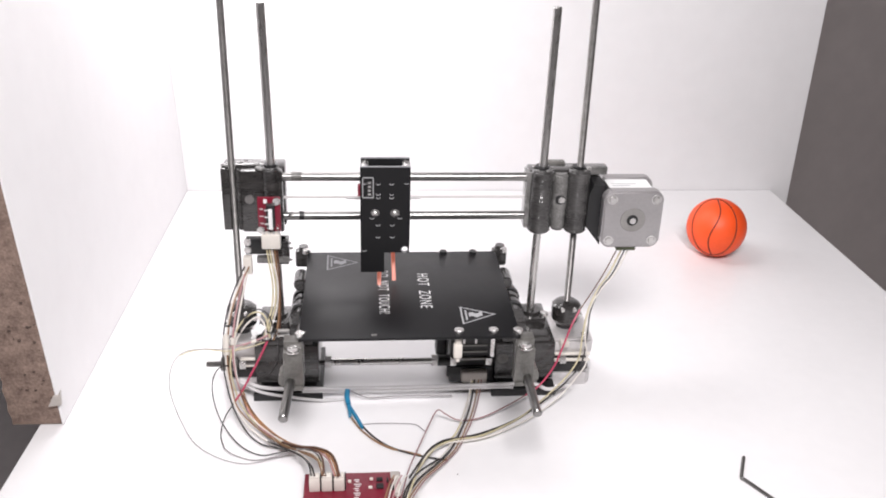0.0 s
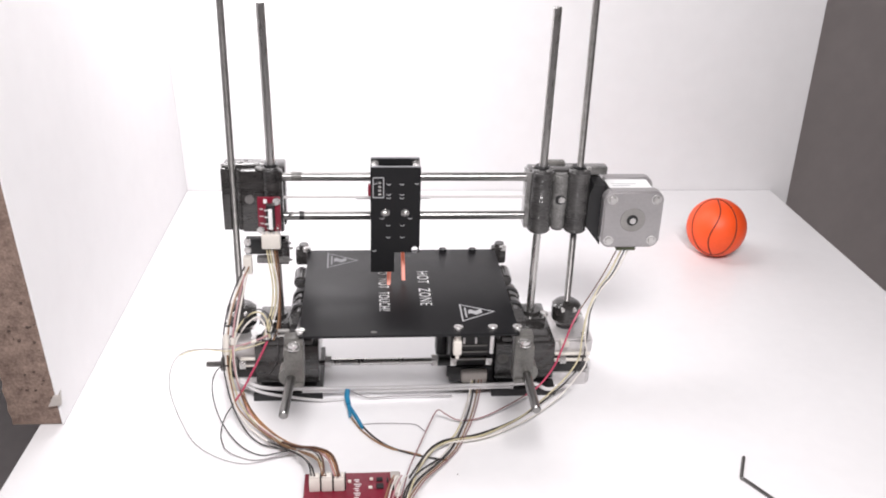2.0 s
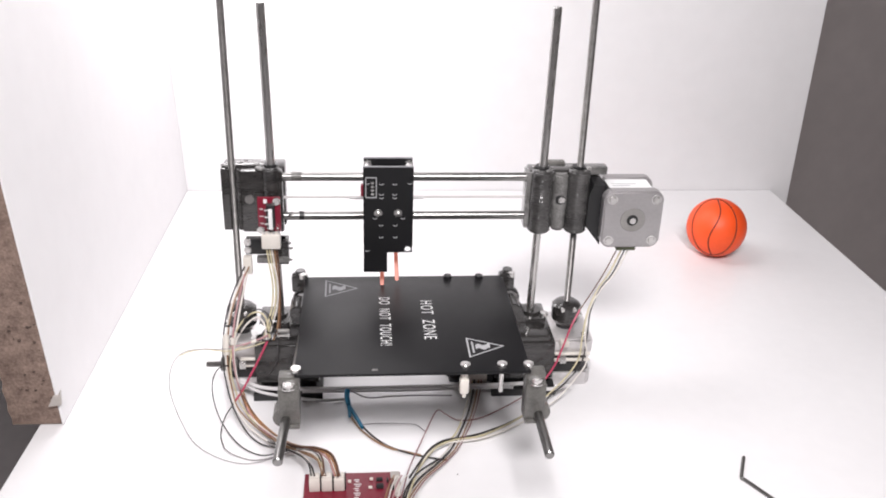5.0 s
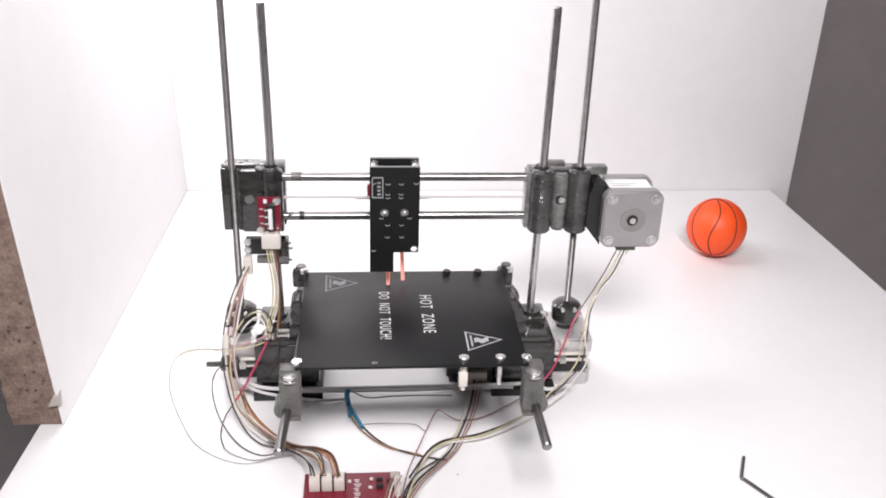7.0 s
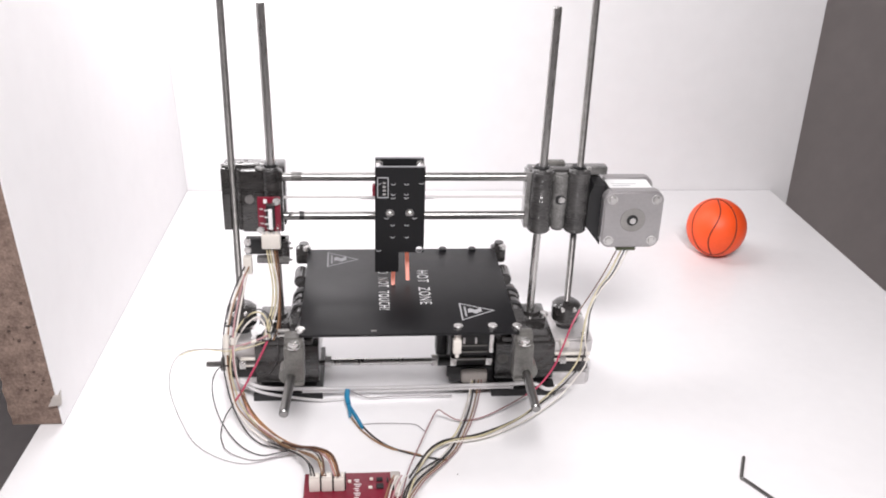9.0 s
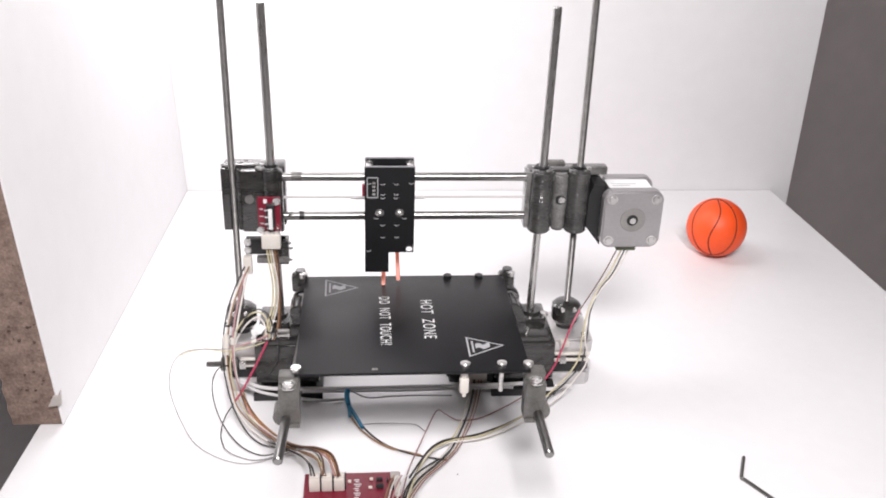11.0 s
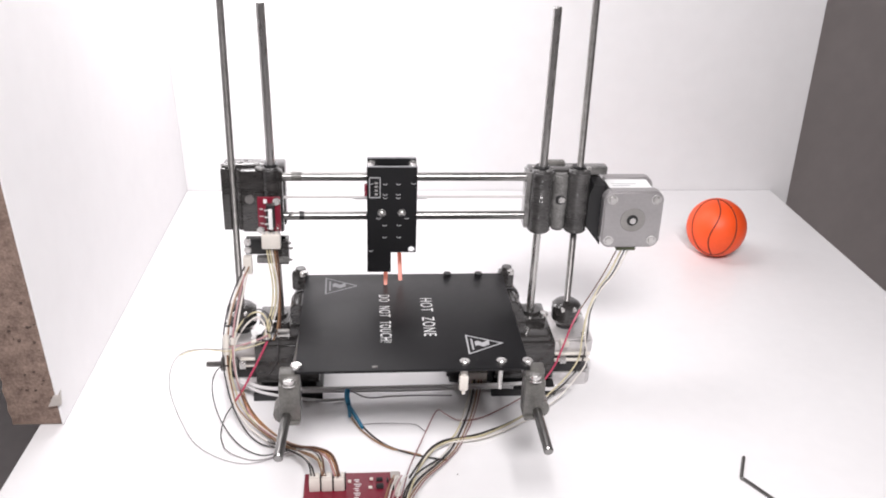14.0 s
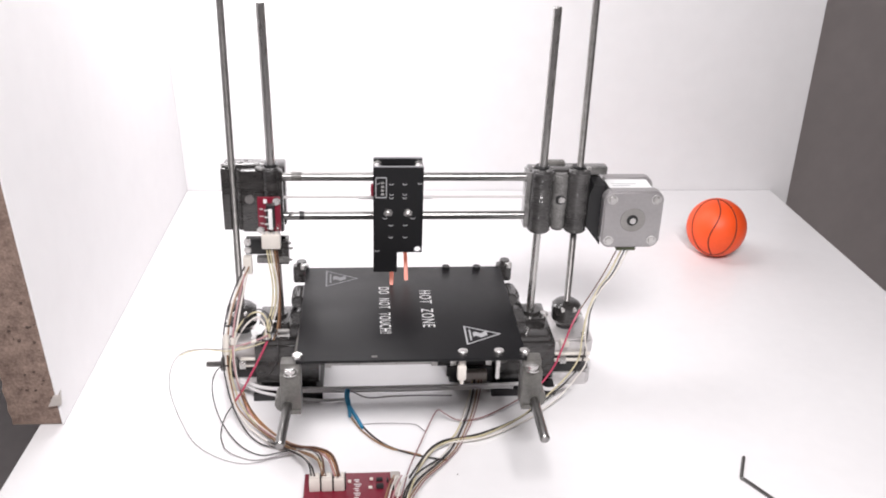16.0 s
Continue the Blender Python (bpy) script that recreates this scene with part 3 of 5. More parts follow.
def warning_sign(a, b, c, mat):
    """Printed triangle with a bar and a wavy stroke inside."""
    bm = B()
    pts = [Vector((*q, TOP)) for q in (a, b, c)]
    mid = sum(pts, Vector()) / 3
    inner = [mid + (q - mid) * 0.86 for q in pts]
    o, i = [bm.verts.new(q) for q in pts], [bm.verts.new(q) for q in inner]
    for k in range(3):
        bm.faces.new((o[k], o[(k + 1) % 3], i[(k + 1) % 3], i[k]))
    part("warning_triangle", bm, mat, heated_bed, "worn white warning triangle", smooth=0)
    bm = B()
    base = (pts[0] + pts[1]) / 2
    d, s = (pts[2] - base), (pts[0] - pts[1])
    def quad(u0, u1, w0, w1, shift=0.0):
        bm.faces.new([bm.verts.new(base + d * u + s * w) for u, w in ((u0, w0), (u1, w0 + shift), (u1, w1 + shift), (u0, w1))])
    quad(0.12, 0.17, -0.28, 0.28)
    for k in range(6):
        u = 0.22 + k * 0.065
        wv = 0.05 * math.sin(k * 1.4)
        wn = 0.05 * math.sin((k + 1) * 1.4)
        quad(u, u + 0.065, -0.10 + wv, 0.12 + wv, wn - wv)
    part("warning_symbol", bm, mat, heated_bed, smooth=0)


warning_sign((-0.0559, 0.1204), (-0.0555, 0.0955), (-0.0327, 0.1077), SILK_DIM)
warning_sign((0.0345, 0.0394), (0.0346, 0.0159), (0.0579, 0.0288), SILK_GREY)
for x, y in ((0.0310, 0.0058), (0.0532, 0.0058), (0.0690, 0.0055), (-0.0692, 0.0045)):
    screw("bed_screw", heated_bed, x, y, BZ, 0.0031, 0.0022)
for x, y in ((0.0302, 0.1228), (0.0525, 0.1225)):
    part("standoff", rod(B(), (x, y, BZ), (x, y, BZ + 0.0019), 0.0027, 10), BLACK, heated_bed)
part("solder_pad", box(B(), (-0.0246, 0.0028, BZ), (-0.0212, 0.0048, BZ + 0.0005), 0.0002), THREAD, heated_bed)
for x, zl in ((0.0310, 0.0700), (0.0532, 0.0735)):
    part("screw_shank", rod(B(), (x, 0.0058, zl), (x, 0.0058, BZ - 0.0018), 0.0014, 10), BOLT, heated_bed)
bm = box(B(), (0.0280, 0.0030, 0.0735), (0.0335, 0.0080, 0.0835), 0.0008)
rod(bm, (0.0308, 0.005, 0.0705), (0.0308, 0.005, 0.0738), 0.0012, 8)
rod(bm, (0.0308, 0.0055, 0.0830), (0.0308, 0.0055, 0.0890), 0.0022, 8)
part("bed_plug", bm, CONNECTOR, heated_bed, "cream plug under the plate")
for s in (-1, 1):
    x = s * 0.0735
    bm = box(B(), (x - 0.0062, -0.0030, 0.0565), (x + 0.0062, 0.0095, 0.0835), 0.0010)
    box(bm, (x - 0.0058, 0.0010, 0.0830), (x + 0.0058, 0.0095, 0.0893), 0.0008)
    rod(bm, (x + s * 0.0035, -0.0010, 0.0620), (x + s * 0.0035, 0.0100, 0.0620), 0.0066, 20)
    front_block = part("corner_block", bm, PRINTED_GREY, heated_bed, "grey printed corner clamp")
    part("lip", box(B(), (x - 0.0060, -0.0048, 0.0565), (x + 0.0060, -0.0026, 0.0590), 0.0006), PRINTED_GREY, front_block)
    part("washer", rod(B(), (x, -0.0005, 0.0833), (x, -0.0005, 0.0841), 0.0046, 18), BOLT, front_block, "bright zinc washer")
    screw("clamp_screw", heated_bed, x, -0.0005, 0.0838, 0.0036, 0.0030)
    bm = box(B(), (x - 0.0062, BD - 0.003, 0.0800), (x + 0.0052, BD + 0.0050, 0.0935), 0.0020)
    rod(bm, (x, BD + 0.0010, 0.0930), (x, BD + 0.0010, 0.0962), 0.0042, 14, 0.0034)
    part("corner_block", bm, PRINTED, heated_bed, "dark printed corner clamp")
    screw("clamp_screw", heated_bed, x + 0.002, BD - 0.003, 0.0922, 0.0028, 0.0030)
    bm = rod(B(), (x + s * 0.001, 0.094, 0.0800), (x + s * 0.001, 0.112, 0.0800), 0.0050, 16)
    bmesh.ops.bevel(bm, geom=list(bm.edges), offset=0.001, segments=2, affect="EDGES")
    part("rail_knob", bm, PRINTED, heated_bed, "dark rounded rail end")
    xf, xb = s * 0.0765 - 0.0010, s * 0.0730 + 0.0042
    bm = rod(B(), (xf, -0.0420, 0.0620), (xb, BD + 0.020, 0.0620), 0.0029, 18)
    rod(bm, (xf, -0.0428, 0.0620), (xf, -0.0420, 0.0620), 0.0022, 18, 0.0029)
    part("slide_rod", bm, STEEL_DARKENED, heated_bed, "smooth steel slide rod")
part("under_board", box(B(), (-0.062, 0.010, 0.0835), (0.064, 0.116, 0.0875), 0.001), BLACK, heated_bed, "black insulating board")

# ---- base ----
def z_motor(x, mx):
    """Square motor lying flat on the table: two grey caps and a dark stack between."""
    def sq(half, cut):
        return octagon(mx, 0.0, half, cut)
    bm = prism(B(), sq(0.0212, 0.004), 0.0, 0.0110, "z")
    body = part("lift_motor", bm, ALU_LIGHT, printer, "squat grey and black lift motor", smooth=20)
    part("motor_core", prism(B(), sq(0.0198, 0.005), 0.0110, 0.0270, "z"), BLACK, body, "black motor stack", smooth=20)
    part("top_cap", prism(B(), sq(0.0212, 0.004), 0.0270, 0.0375, "z"), ALU_LIGHT, body, smooth=20)
    part("mount_plate", box(B(), (mx - 0.0195, -0.0195, 0.0375), (mx + 0.0195, 0.0215, 0.0400), 0.001), ALU_LIGHT, body)
    part("shaft_neck", rod(B(), (x, 0, 0.0395), (x, 0, 0.0475), 0.0066, 18), BLACK, body)
    bm = rod(B(), (x, 0, 0.0440), (x, 0, 0.0470), 0.0088, 10, 0.0110)
    rod(bm, (x, 0, 0.0470), (x, 0, 0.0585), 0.0110, 10)
    rod(bm, (x, 0, 0.0585), (x, 0, 0.0615), 0.0110, 10, 0.0072)
    part("coupler", bm, PRINTED, body, "dark printed shaft coupler", 50)
    # the two upper screws are added to draw highlights on the coupler
    for dx, dy, z in ((-0.0045, -0.0082, 0.0580), (0.0040, -0.0084, 0.0582), (0.0098, -0.0045, 0.0520)):
        screw("coupler_glint_screw", body, x + dx, dy, z, 0.0017, 0.0016, "y")
    for sx in (-1, 1):
        screw("motor_screw", body, mx + sx * 0.0150, -0.0150, 0.0400, 0.0027, 0.0022)
    for z in (0.0238, 0.0290):
        part("clamp_pin", rod(B(), (mx - 0.008, -0.0235, z), (mx + 0.0185, -0.0235, z), 0.0013, 10), CONNECTOR, body, "cream pin across the motor")
    return body


z_motor(XA, -0.0860)
z_motor(XD, 0.1440)


def base_block(x0, x1, xrod):
    """Dark printed foot with slide bearings for one side of the bed."""
    bm = box(B(), (x0, -0.0300, 0.0120), (x1, 0.030, 0.0430), 0.0012)
    box(bm, (x0 + 0.004, -0.0285, 0.0400), (x1 - 0.004, -0.006, 0.0475), 0.0015)
    root = part("base_block", bm, PRINTED, printer, "dark printed base block")
    part("foot", box(B(), (x0 - 0.002, -0.0350, 0.0), (x1 + 0.002, 0.030, 0.0058), 0.0006), BLACK, root, "flat black foot on the table")
    part("pedestal", box(B(), (x0 + 0.003, -0.0240, 0.0058), (x1 - 0.003, 0.028, 0.0120)), BLACK, root)
    bm = box(B(), (xrod - 0.0095, -0.012, 0.0300), (xrod + 0.0095, 0.012, 0.0520), 0.0015)
    rod(bm, (xrod, 0, 0.0500), (xrod, 0, 0.0545), 0.0068, 20)
    part("rod_socket", bm, PRINTED, root, "black socket of the upright rod")
    return root


left_base = base_block(-0.0830, -0.0375, XB)
right_base = base_block(0.0905, 0.1345, XC)
for base, x in ((left_base, BED_X - 0.0735), (right_base, BED_X + 0.0795)):
    for y in (-0.016, 0.006):
        bm = rod(B(), (x, y - 0.009, 0.0620), (x, y + 0.009, 0.0620), 0.0068, 20)
        part("slide_bearing", bm, PRINTED, base, "black slide bearing")
        part("bearing_tie", rod(B(), (x, y - 0.002, 0.0620), (x, y + 0.002, 0.0620), 0.0078, 18), BLACK, base, "black strap round the bearing")
    part("bearing_seat", box(B(), (x - 0.009, -0.026, 0.0430), (x + 0.009, 0.016, 0.0580), 0.002), PRINTED, base)
for k in range(3):
    part("clamp_bar", rod(B(), (-0.0690, -0.0225, 0.0515 - 0.0045 * k), (-0.0500, -0.0225, 0.0515 - 0.0045 * k), 0.0014, 12), ALU_DULL, left_base, "bright clamp bar")
screw("base_screw", left_base, -0.0755, -0.0235, 0.0445, 0.0030, 0.0025)
screw("base_screw", left_base, -0.0570, -0.0300, 0.0190, 0.0036, 0.0020, "y")
screw("base_screw", right_base, 0.1290, -0.0060, 0.0520, 0.0030, 0.0025)
# flat grey disc stands for a dim round hole in the block
part("hole_disc", rod(B(), (0.0960, -0.0296, 0.0300), (0.0960, -0.0306, 0.0300), 0.0040, 18), PRINTED_GREY, right_base, "grey disc standing for a dim recessed hole")

part("tie_rod", threaded(B(), (-0.1185, -0.0225, 0.0245), (0.1280, -0.0225, 0.0245), 0.0022, 0.0011), THREAD, printer, "long dark threaded tie rod")
for x, y, m in ((-0.0312, -0.0225, NYLON), (0.0464, -0.0225, NYLON), (-0.0925, -0.0225, BOLT), (0.1420, -0.0225, BOLT)):
    part("rod_nut", rod(B(), (x - 0.0022, y, 0.0247), (x + 0.0022, y, 0.0247), 0.0047, 6), m, printer, "hexagonal nut on the tie rod")
part("smooth_rod", rod(B(), (-0.0320, -0.0225, 0.0245), (0.0450, -0.0225, 0.0245), 0.0026, 20), STEEL, printer, "bright smooth steel rod between white nuts")
part("rod_sleeve", rod(B(), (0.0490, -0.0225, 0.0245), (0.0610, -0.0225, 0.0245), 0.0042, 14), BLACK, printer, "black sleeve on the tie rod")
part("rod_sleeve", rod(B(), (-0.1080, -0.0225, 0.0245), (-0.0960, -0.0225, 0.0245), 0.0050, 14), PRINTED_GREY, printer, "grey sleeve on the tie rod")

# small cream block painted in for a white glint on the motor
part("motor_glint", box(B(), (0.1392, -0.0250, 0.0350), (0.1460, -0.0200, 0.0405), 0.0008), CONNECTOR, printer, "cream block standing for a white glint on the lift motor")
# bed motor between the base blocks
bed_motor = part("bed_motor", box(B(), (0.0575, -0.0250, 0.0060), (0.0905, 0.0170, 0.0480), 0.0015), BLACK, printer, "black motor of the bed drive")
for z, y in ((0.0385, -0.0258), (0.0335, -0.0262)):
    part("bar", box(B(), (0.0600, y, z - 0.0006), (0.0850, -0.0245, z + 0.0006), 0.0002), ALU_DULL, bed_motor)
for x in (0.0600, 0.0860):
    part("end_lug", box(B(), (x - 0.0024, -0.0285, 0.0230), (x + 0.0024, -0.0245, 0.0292), 0.0005), BOLT, bed_motor, "bright square lug")
part("bar", box(B(), (0.0600, -0.0275, 0.0272), (0.0860, -0.0245, 0.0288), 0.0004), ALU_DULL, bed_motor)
for x in (0.0668, 0.0755):
    part("slot", box(B(), (x, -0.0256, 0.0400), (x + 0.0016, -0.0249, 0.0450)), ALU_LIGHT, bed_motor, "bright slot in the motor's face")
# black box standing in for the shade low on the motor's front
part("shade_box", box(B(), (0.0555, -0.0265, 0.0125), (0.0900, -0.0245, 0.0210), 0.0006), BLACK, bed_motor)
part("wire_plug", box(B(), (0.0658, -0.0330, 0.0105), (0.0850, -0.0265, 0.0200), 0.0016), PLUG_GREY, bed_motor, "grey plug with motor wires")
part("rear_wall_plate", box(B(), (0.0500, 0.005, 0.010), (0.0590, 0.020, 0.058), 0.001), BLACK, bed_motor)

# pale cords along the front of the feet
for pts, r in (([(-0.094, -0.033, 0.0180), (-0.078, -0.0350, 0.0120), (-0.050, -0.0360, 0.0108), (0.020, -0.0350, 0.0100), (0.090, -0.0360, 0.0112), (0.118, -0.0365, 0.0118), (0.130, -0.0385, 0.0080), (0.146, -0.036, 0.0100)], 0.0014),
               ([(-0.094, -0.034, 0.0165), (-0.080, -0.0360, 0.0090), (-0.055, -0.0380, 0.0045), (-0.035, -0.0390, 0.0026), (-0.018, -0.0365, 0.0016)], 0.0011),
               ([(-0.050, -0.0352, 0.0078), (0.020, -0.0345, 0.0068), (0.090, -0.0356, 0.0085), (0.104, -0.037, 0.0090)], 0.0010)):
    tagged(part("cord", tube(B(), pts, r), TIE_WHITE), "pale cord stretched along the printer's feet", "cord", "cords at the feet")

# ---- ball ----
def ball():
    """Toy basketball: a rubber sphere with a set of dark grooved seams."""
    R = 0.0288
    bm = B()
    bmesh.ops.create_uvsphere(bm, u_segments=64, v_segments=40, radius=R)
    root = tagged(part("toy_basketball", bm, RUBBER_BALL), "small orange rubber toy basketball with dark seams", "ball")
    def seam(points):
        b = B()
        tube(b, [Vector(q).normalized() * (R + 0.00003) for q in points], 0.00062, 6, 1)
        part("seam", b, SEAM, root)

    for face in (1, -1):
        ring = []
        for k in range(73):
            a = k / 72 * math.tau
            u, v = 0.71 * math.cos(a) - 0.07, 0.94 * math.sin(a)
            ring.append((-u, v, -face * math.sqrt(max(0.0, 1 - min(1.0, u * u + v * v)))))
        seam(ring)
        line = []
        for k in range(41):
            v = 0.94 - 1.88 * k / 40
            u = 0.16 * math.sin(math.pi * v) - 0.07
            line.append((-u, v, -face * math.sqrt(1 - u * u - v * v)))
        seam(line)
    root.matrix_world = look((0.3411, 0.2054, 0.0288), (-0.0048, -0.6028, 0.3911), -5)
    return root


ball()

# ---- hex key ----
bm = tube(B(), [(0.2509, -0.1143, 0.0012), (0.2462, -0.1243, 0.0012), (0.2420, -0.1335, 0.0012), (0.2414, -0.1362, 0.0012), (0.2432, -0.1385, 0.0012),
                (0.2517, -0.1533, 0.0012), (0.2720, -0.1890, 0.0012)], 0.00125, 6, 6)
tagged(part("hex_key", bm, HEX_STEEL), "dark steel hex key lying on the table", "hex key")
bm = B()
bmesh.ops.create_icosphere(bm, subdivisions=2, radius=0.00045, matrix=Matrix.Translation((0.0551, -0.1231, 0.0004)))
tagged(part("crumb", bm, CHIP_DARK), "tiny dark crumb on the white table", "crumb")

# ---- control board ----
def control_board():
    root = tagged(new("circuit_board"), "red circuit board with cream plugs and black parts", "circuit board")
    x0, x1, y0, y1, z = -0.0430, 0.0172, -0.2150, -0.1275, 0.0060
    part("board", box(B(), (x0, y0, z), (x1, y1, z + 0.0016), 0.0002), PCB_RED, root)
    for lx in (x0 + 0.004, x1 - 0.004):
        for ly in (y0 + 0.004, y1 - 0.004):
            part("standoff", rod(B(), (lx, ly, 0), (lx, ly, z), 0.0026, 10), BLACK, root)
    zt = z + 0.0016
    for k in range(3):
        x = -0.0395 + k * 0.0076
        bm = box(B(), (x, -0.1450, zt), (x + 0.0066, -0.1385, zt + 0.0095), 0.0005)
        box(bm, (x + 0.0006, -0.1446, zt + 0.0090), (x + 0.0060, -0.1400, zt + 0.0112), 0.0004)
        part("plug", bm, CONNECTOR, root, "cream wire plug")
        # black strip drawn in for the shade between neighbouring plugs
        part("plug_gap_shade", box(B(), (x + 0.0067, -0.1440, zt), (x + 0.0074, -0.1390, zt + 0.0100)), BLACK, root)
    rnd = random.Random(8)
    for x, y, w, d, h, m in ((0.0020, -0.1370, 0.0040, 0.0030, 0.0015, BLACK), (0.0020, -0.1440, 0.0045, 0.0042, 0.0015, BLACK), (-0.0022, -0.1355, 0.0022, 0.0016, 0.0012, CONNECTOR),
                             (-0.0030, -0.1435, 0.0024, 0.0018, 0.0012, CONNECTOR), (0.0085, -0.1380, 0.0012, 0.0036, 0.0012, BLACK), (0.0105, -0.1455, 0.0040, 0.0040, 0.002, BLACK)):
        part("chip", box(B(), (x, y, zt), (x + w, y + d, zt + h), 0.0002), m, root)
    part("pin_socket", box(B(), (0.0110, -0.1345, zt), (0.0168, -0.1290, zt + 0.0016), 0.0003), PLUG_GREY, root, "grey pin socket")
    part("pin_socket", box(B(), (0.0130, -0.1515, zt), (0.0168, -0.1350, zt + 0.0030), 0.0003), CONNECTOR, root, "cream pin socket")
    for k in range(5):
        y = -0.1350 - k * 0.0042
        w = 0.0030 + rnd.uniform(0, 0.0016)
        part("legend", box(B(), (-0.0120, y, zt), (-0.0120 + w, y + 0.0007, zt + 0.0002)), SILK, root, "illegible white print")
        part("legend", box(B(), (-0.0112, y - 0.0018, zt), (-0.0112 + w * 0.7, y - 0.0011, zt + 0.0002)), SILK, root, "illegible white print")
    part("dot", rod(B(), (-0.0148, -0.1365, zt), (-0.0148, -0.1365, zt + 0.0012), 0.0011, 12), CONNECTOR, root)
    return root


control_board()

# ---- wires ----
def wire(mat, label, points, r):
    return tagged(part("wire", tube(B(), points, r, 7, 8), mat), label, "wire", "loose printer wires")


wire(W_BLACK, "black wire hanging beside the printer base", [(-0.0883, -0.0120, 0.0979), (-0.0941, -0.0180, 0.0864), (-0.0988, -0.0300, 0.0750), (-0.1023, -0.0360, 0.0582), (-0.1033, -0.0420, 0.0389), (-0.1015, -0.0460, 0.0228), (-0.0959, -0.0594, 0.0120), (-0.0860, -0.0763, 0.0050), (-0.0746, -0.0891, 0.0030), (-0.0609, -0.0958, 0.0040), (-0.0489, -0.1068, 0.0080), (-0.0410, -0.1272, 0.0160), (-0.0380, -0.1437, 0.0195)], 0.00053)
wire(W_WHITE, "white wire hanging beside the printer base", [(-0.0863, -0.0120, 0.0979), (-0.0922, -0.0180, 0.0863), (-0.0969, -0.0300, 0.0750), (-0.1004, -0.0360, 0.0582), (-0.1013, -0.0420, 0.0389), (-0.0996, -0.0460, 0.0228), (-0.0940, -0.0595, 0.0120), (-0.0832, -0.0738, 0.0050), (-0.0676, -0.0906, 0.0040), (-0.0509, -0.1037, 0.0070), (-0.0417, -0.1212, 0.0140), (-0.0366, -0.1438, 0.0195)], 0.00059)
wire(W_TAN, "tan wire hanging beside the printer base", [(-0.0851, -0.0120, 0.0979), (-0.0910, -0.0180, 0.0863), (-0.0958, -0.0300, 0.0750), (-0.0992, -0.0360, 0.0582), (-0.1002, -0.0420, 0.0389), (-0.0984, -0.0460, 0.0227), (-0.0928, -0.0595, 0.0120), (-0.0802, -0.0727, 0.0060), (-0.0639, -0.0897, 0.0050), (-0.0459, -0.1071, 0.0090), (-0.0339, -0.1263, 0.0160), (-0.0297, -0.1441, 0.0195)], 0.00053)
wire(W_YELLOW, "yellow wire hanging beside the printer base", [(-0.0741, -0.0340, 0.0510), (-0.0866, -0.0360, 0.0488), (-0.0965, -0.0400, 0.0445), (-0.0983, -0.0440, 0.0331), (-0.0952, -0.0470, 0.0162), (-0.0887, -0.0588, 0.0100), (-0.0776, -0.0721, 0.0050), (-0.0601, -0.0910, 0.0050), (-0.0420, -0.1092, 0.0110), (-0.0328, -0.1276, 0.0170), (-0.0300, -0.1440, 0.0195)], 0.00053)
wire(W_PINK, "pink wire hanging beside the printer base", [(-0.0879, -0.0130, 0.0949), (-0.0918, -0.0220, 0.0795), (-0.0947, -0.0340, 0.0660), (-0.0961, -0.0400, 0.0514), (-0.0953, -0.0450, 0.0361), (-0.0920, -0.0470, 0.0161), (-0.0845, -0.0623, 0.0090), (-0.0725, -0.0781, 0.0050), (-0.0541, -0.0950, 0.0060), (-0.0384, -0.1089, 0.0120), (-0.0286, -0.1257, 0.0180), (-0.0238, -0.1443, 0.0195)], 0.00068)
wire(W_WHITE, "white wire hanging beside the printer base", [(-0.0864, -0.0130, 0.0940), (-0.0903, -0.0220, 0.0772), (-0.0929, -0.0340, 0.0637), (-0.0955, -0.0400, 0.0491), (-0.0947, -0.0450, 0.0337), (-0.0914, -0.0470, 0.0138), (-0.0832, -0.0649, 0.0080), (-0.0692, -0.0807, 0.0050), (-0.0520, -0.0989, 0.0070), (-0.0376, -0.1168, 0.0140), (-0.0300, -0.1440, 0.0195)], 0.00068)
wire(W_ORANGE, "orange wire curving to the red board", [(-0.0911, -0.0489, 0.0160), (-0.0830, -0.0596, 0.0080), (-0.0695, -0.0769, 0.0050), (-0.0554, -0.0925, 0.0060), (-0.0411, -0.1064, 0.0120), (-0.0294, -0.1217, 0.0180), (-0.0231, -0.1443, 0.0195)], 0.00053)
wire(W_ORANGE, "orange wire curving to the red board", [(-0.0910, -0.0502, 0.0150), (-0.0814, -0.0636, 0.0070), (-0.0676, -0.0820, 0.0040), (-0.0540, -0.0963, 0.0060), (-0.0395, -0.1077, 0.0120), (-0.0272, -0.1235, 0.0180), (-0.0214, -0.1444, 0.0195)], 0.00068)
wire(W_BROWN, "brown wire curving to the red board", [(-0.0928, -0.0462, 0.0180), (-0.0845, -0.0629, 0.0080), (-0.0716, -0.0793, 0.0040), (-0.0557, -0.0991, 0.0050), (-0.0457, -0.1112, 0.0090), (-0.0391, -0.1295, 0.0160), (-0.0359, -0.1438, 0.0195)], 0.00053)
wire(W_BROWN, "brown wire curving to the red board", [(-0.0901, -0.0503, 0.0160), (-0.0794, -0.0649, 0.0060), (-0.0644, -0.0840, 0.0040), (-0.0500, -0.1009, 0.0080), (-0.0366, -0.1079, 0.0130), (-0.0258, -0.1235, 0.0180), (-0.0207, -0.1444, 0.0195)], 0.00068)
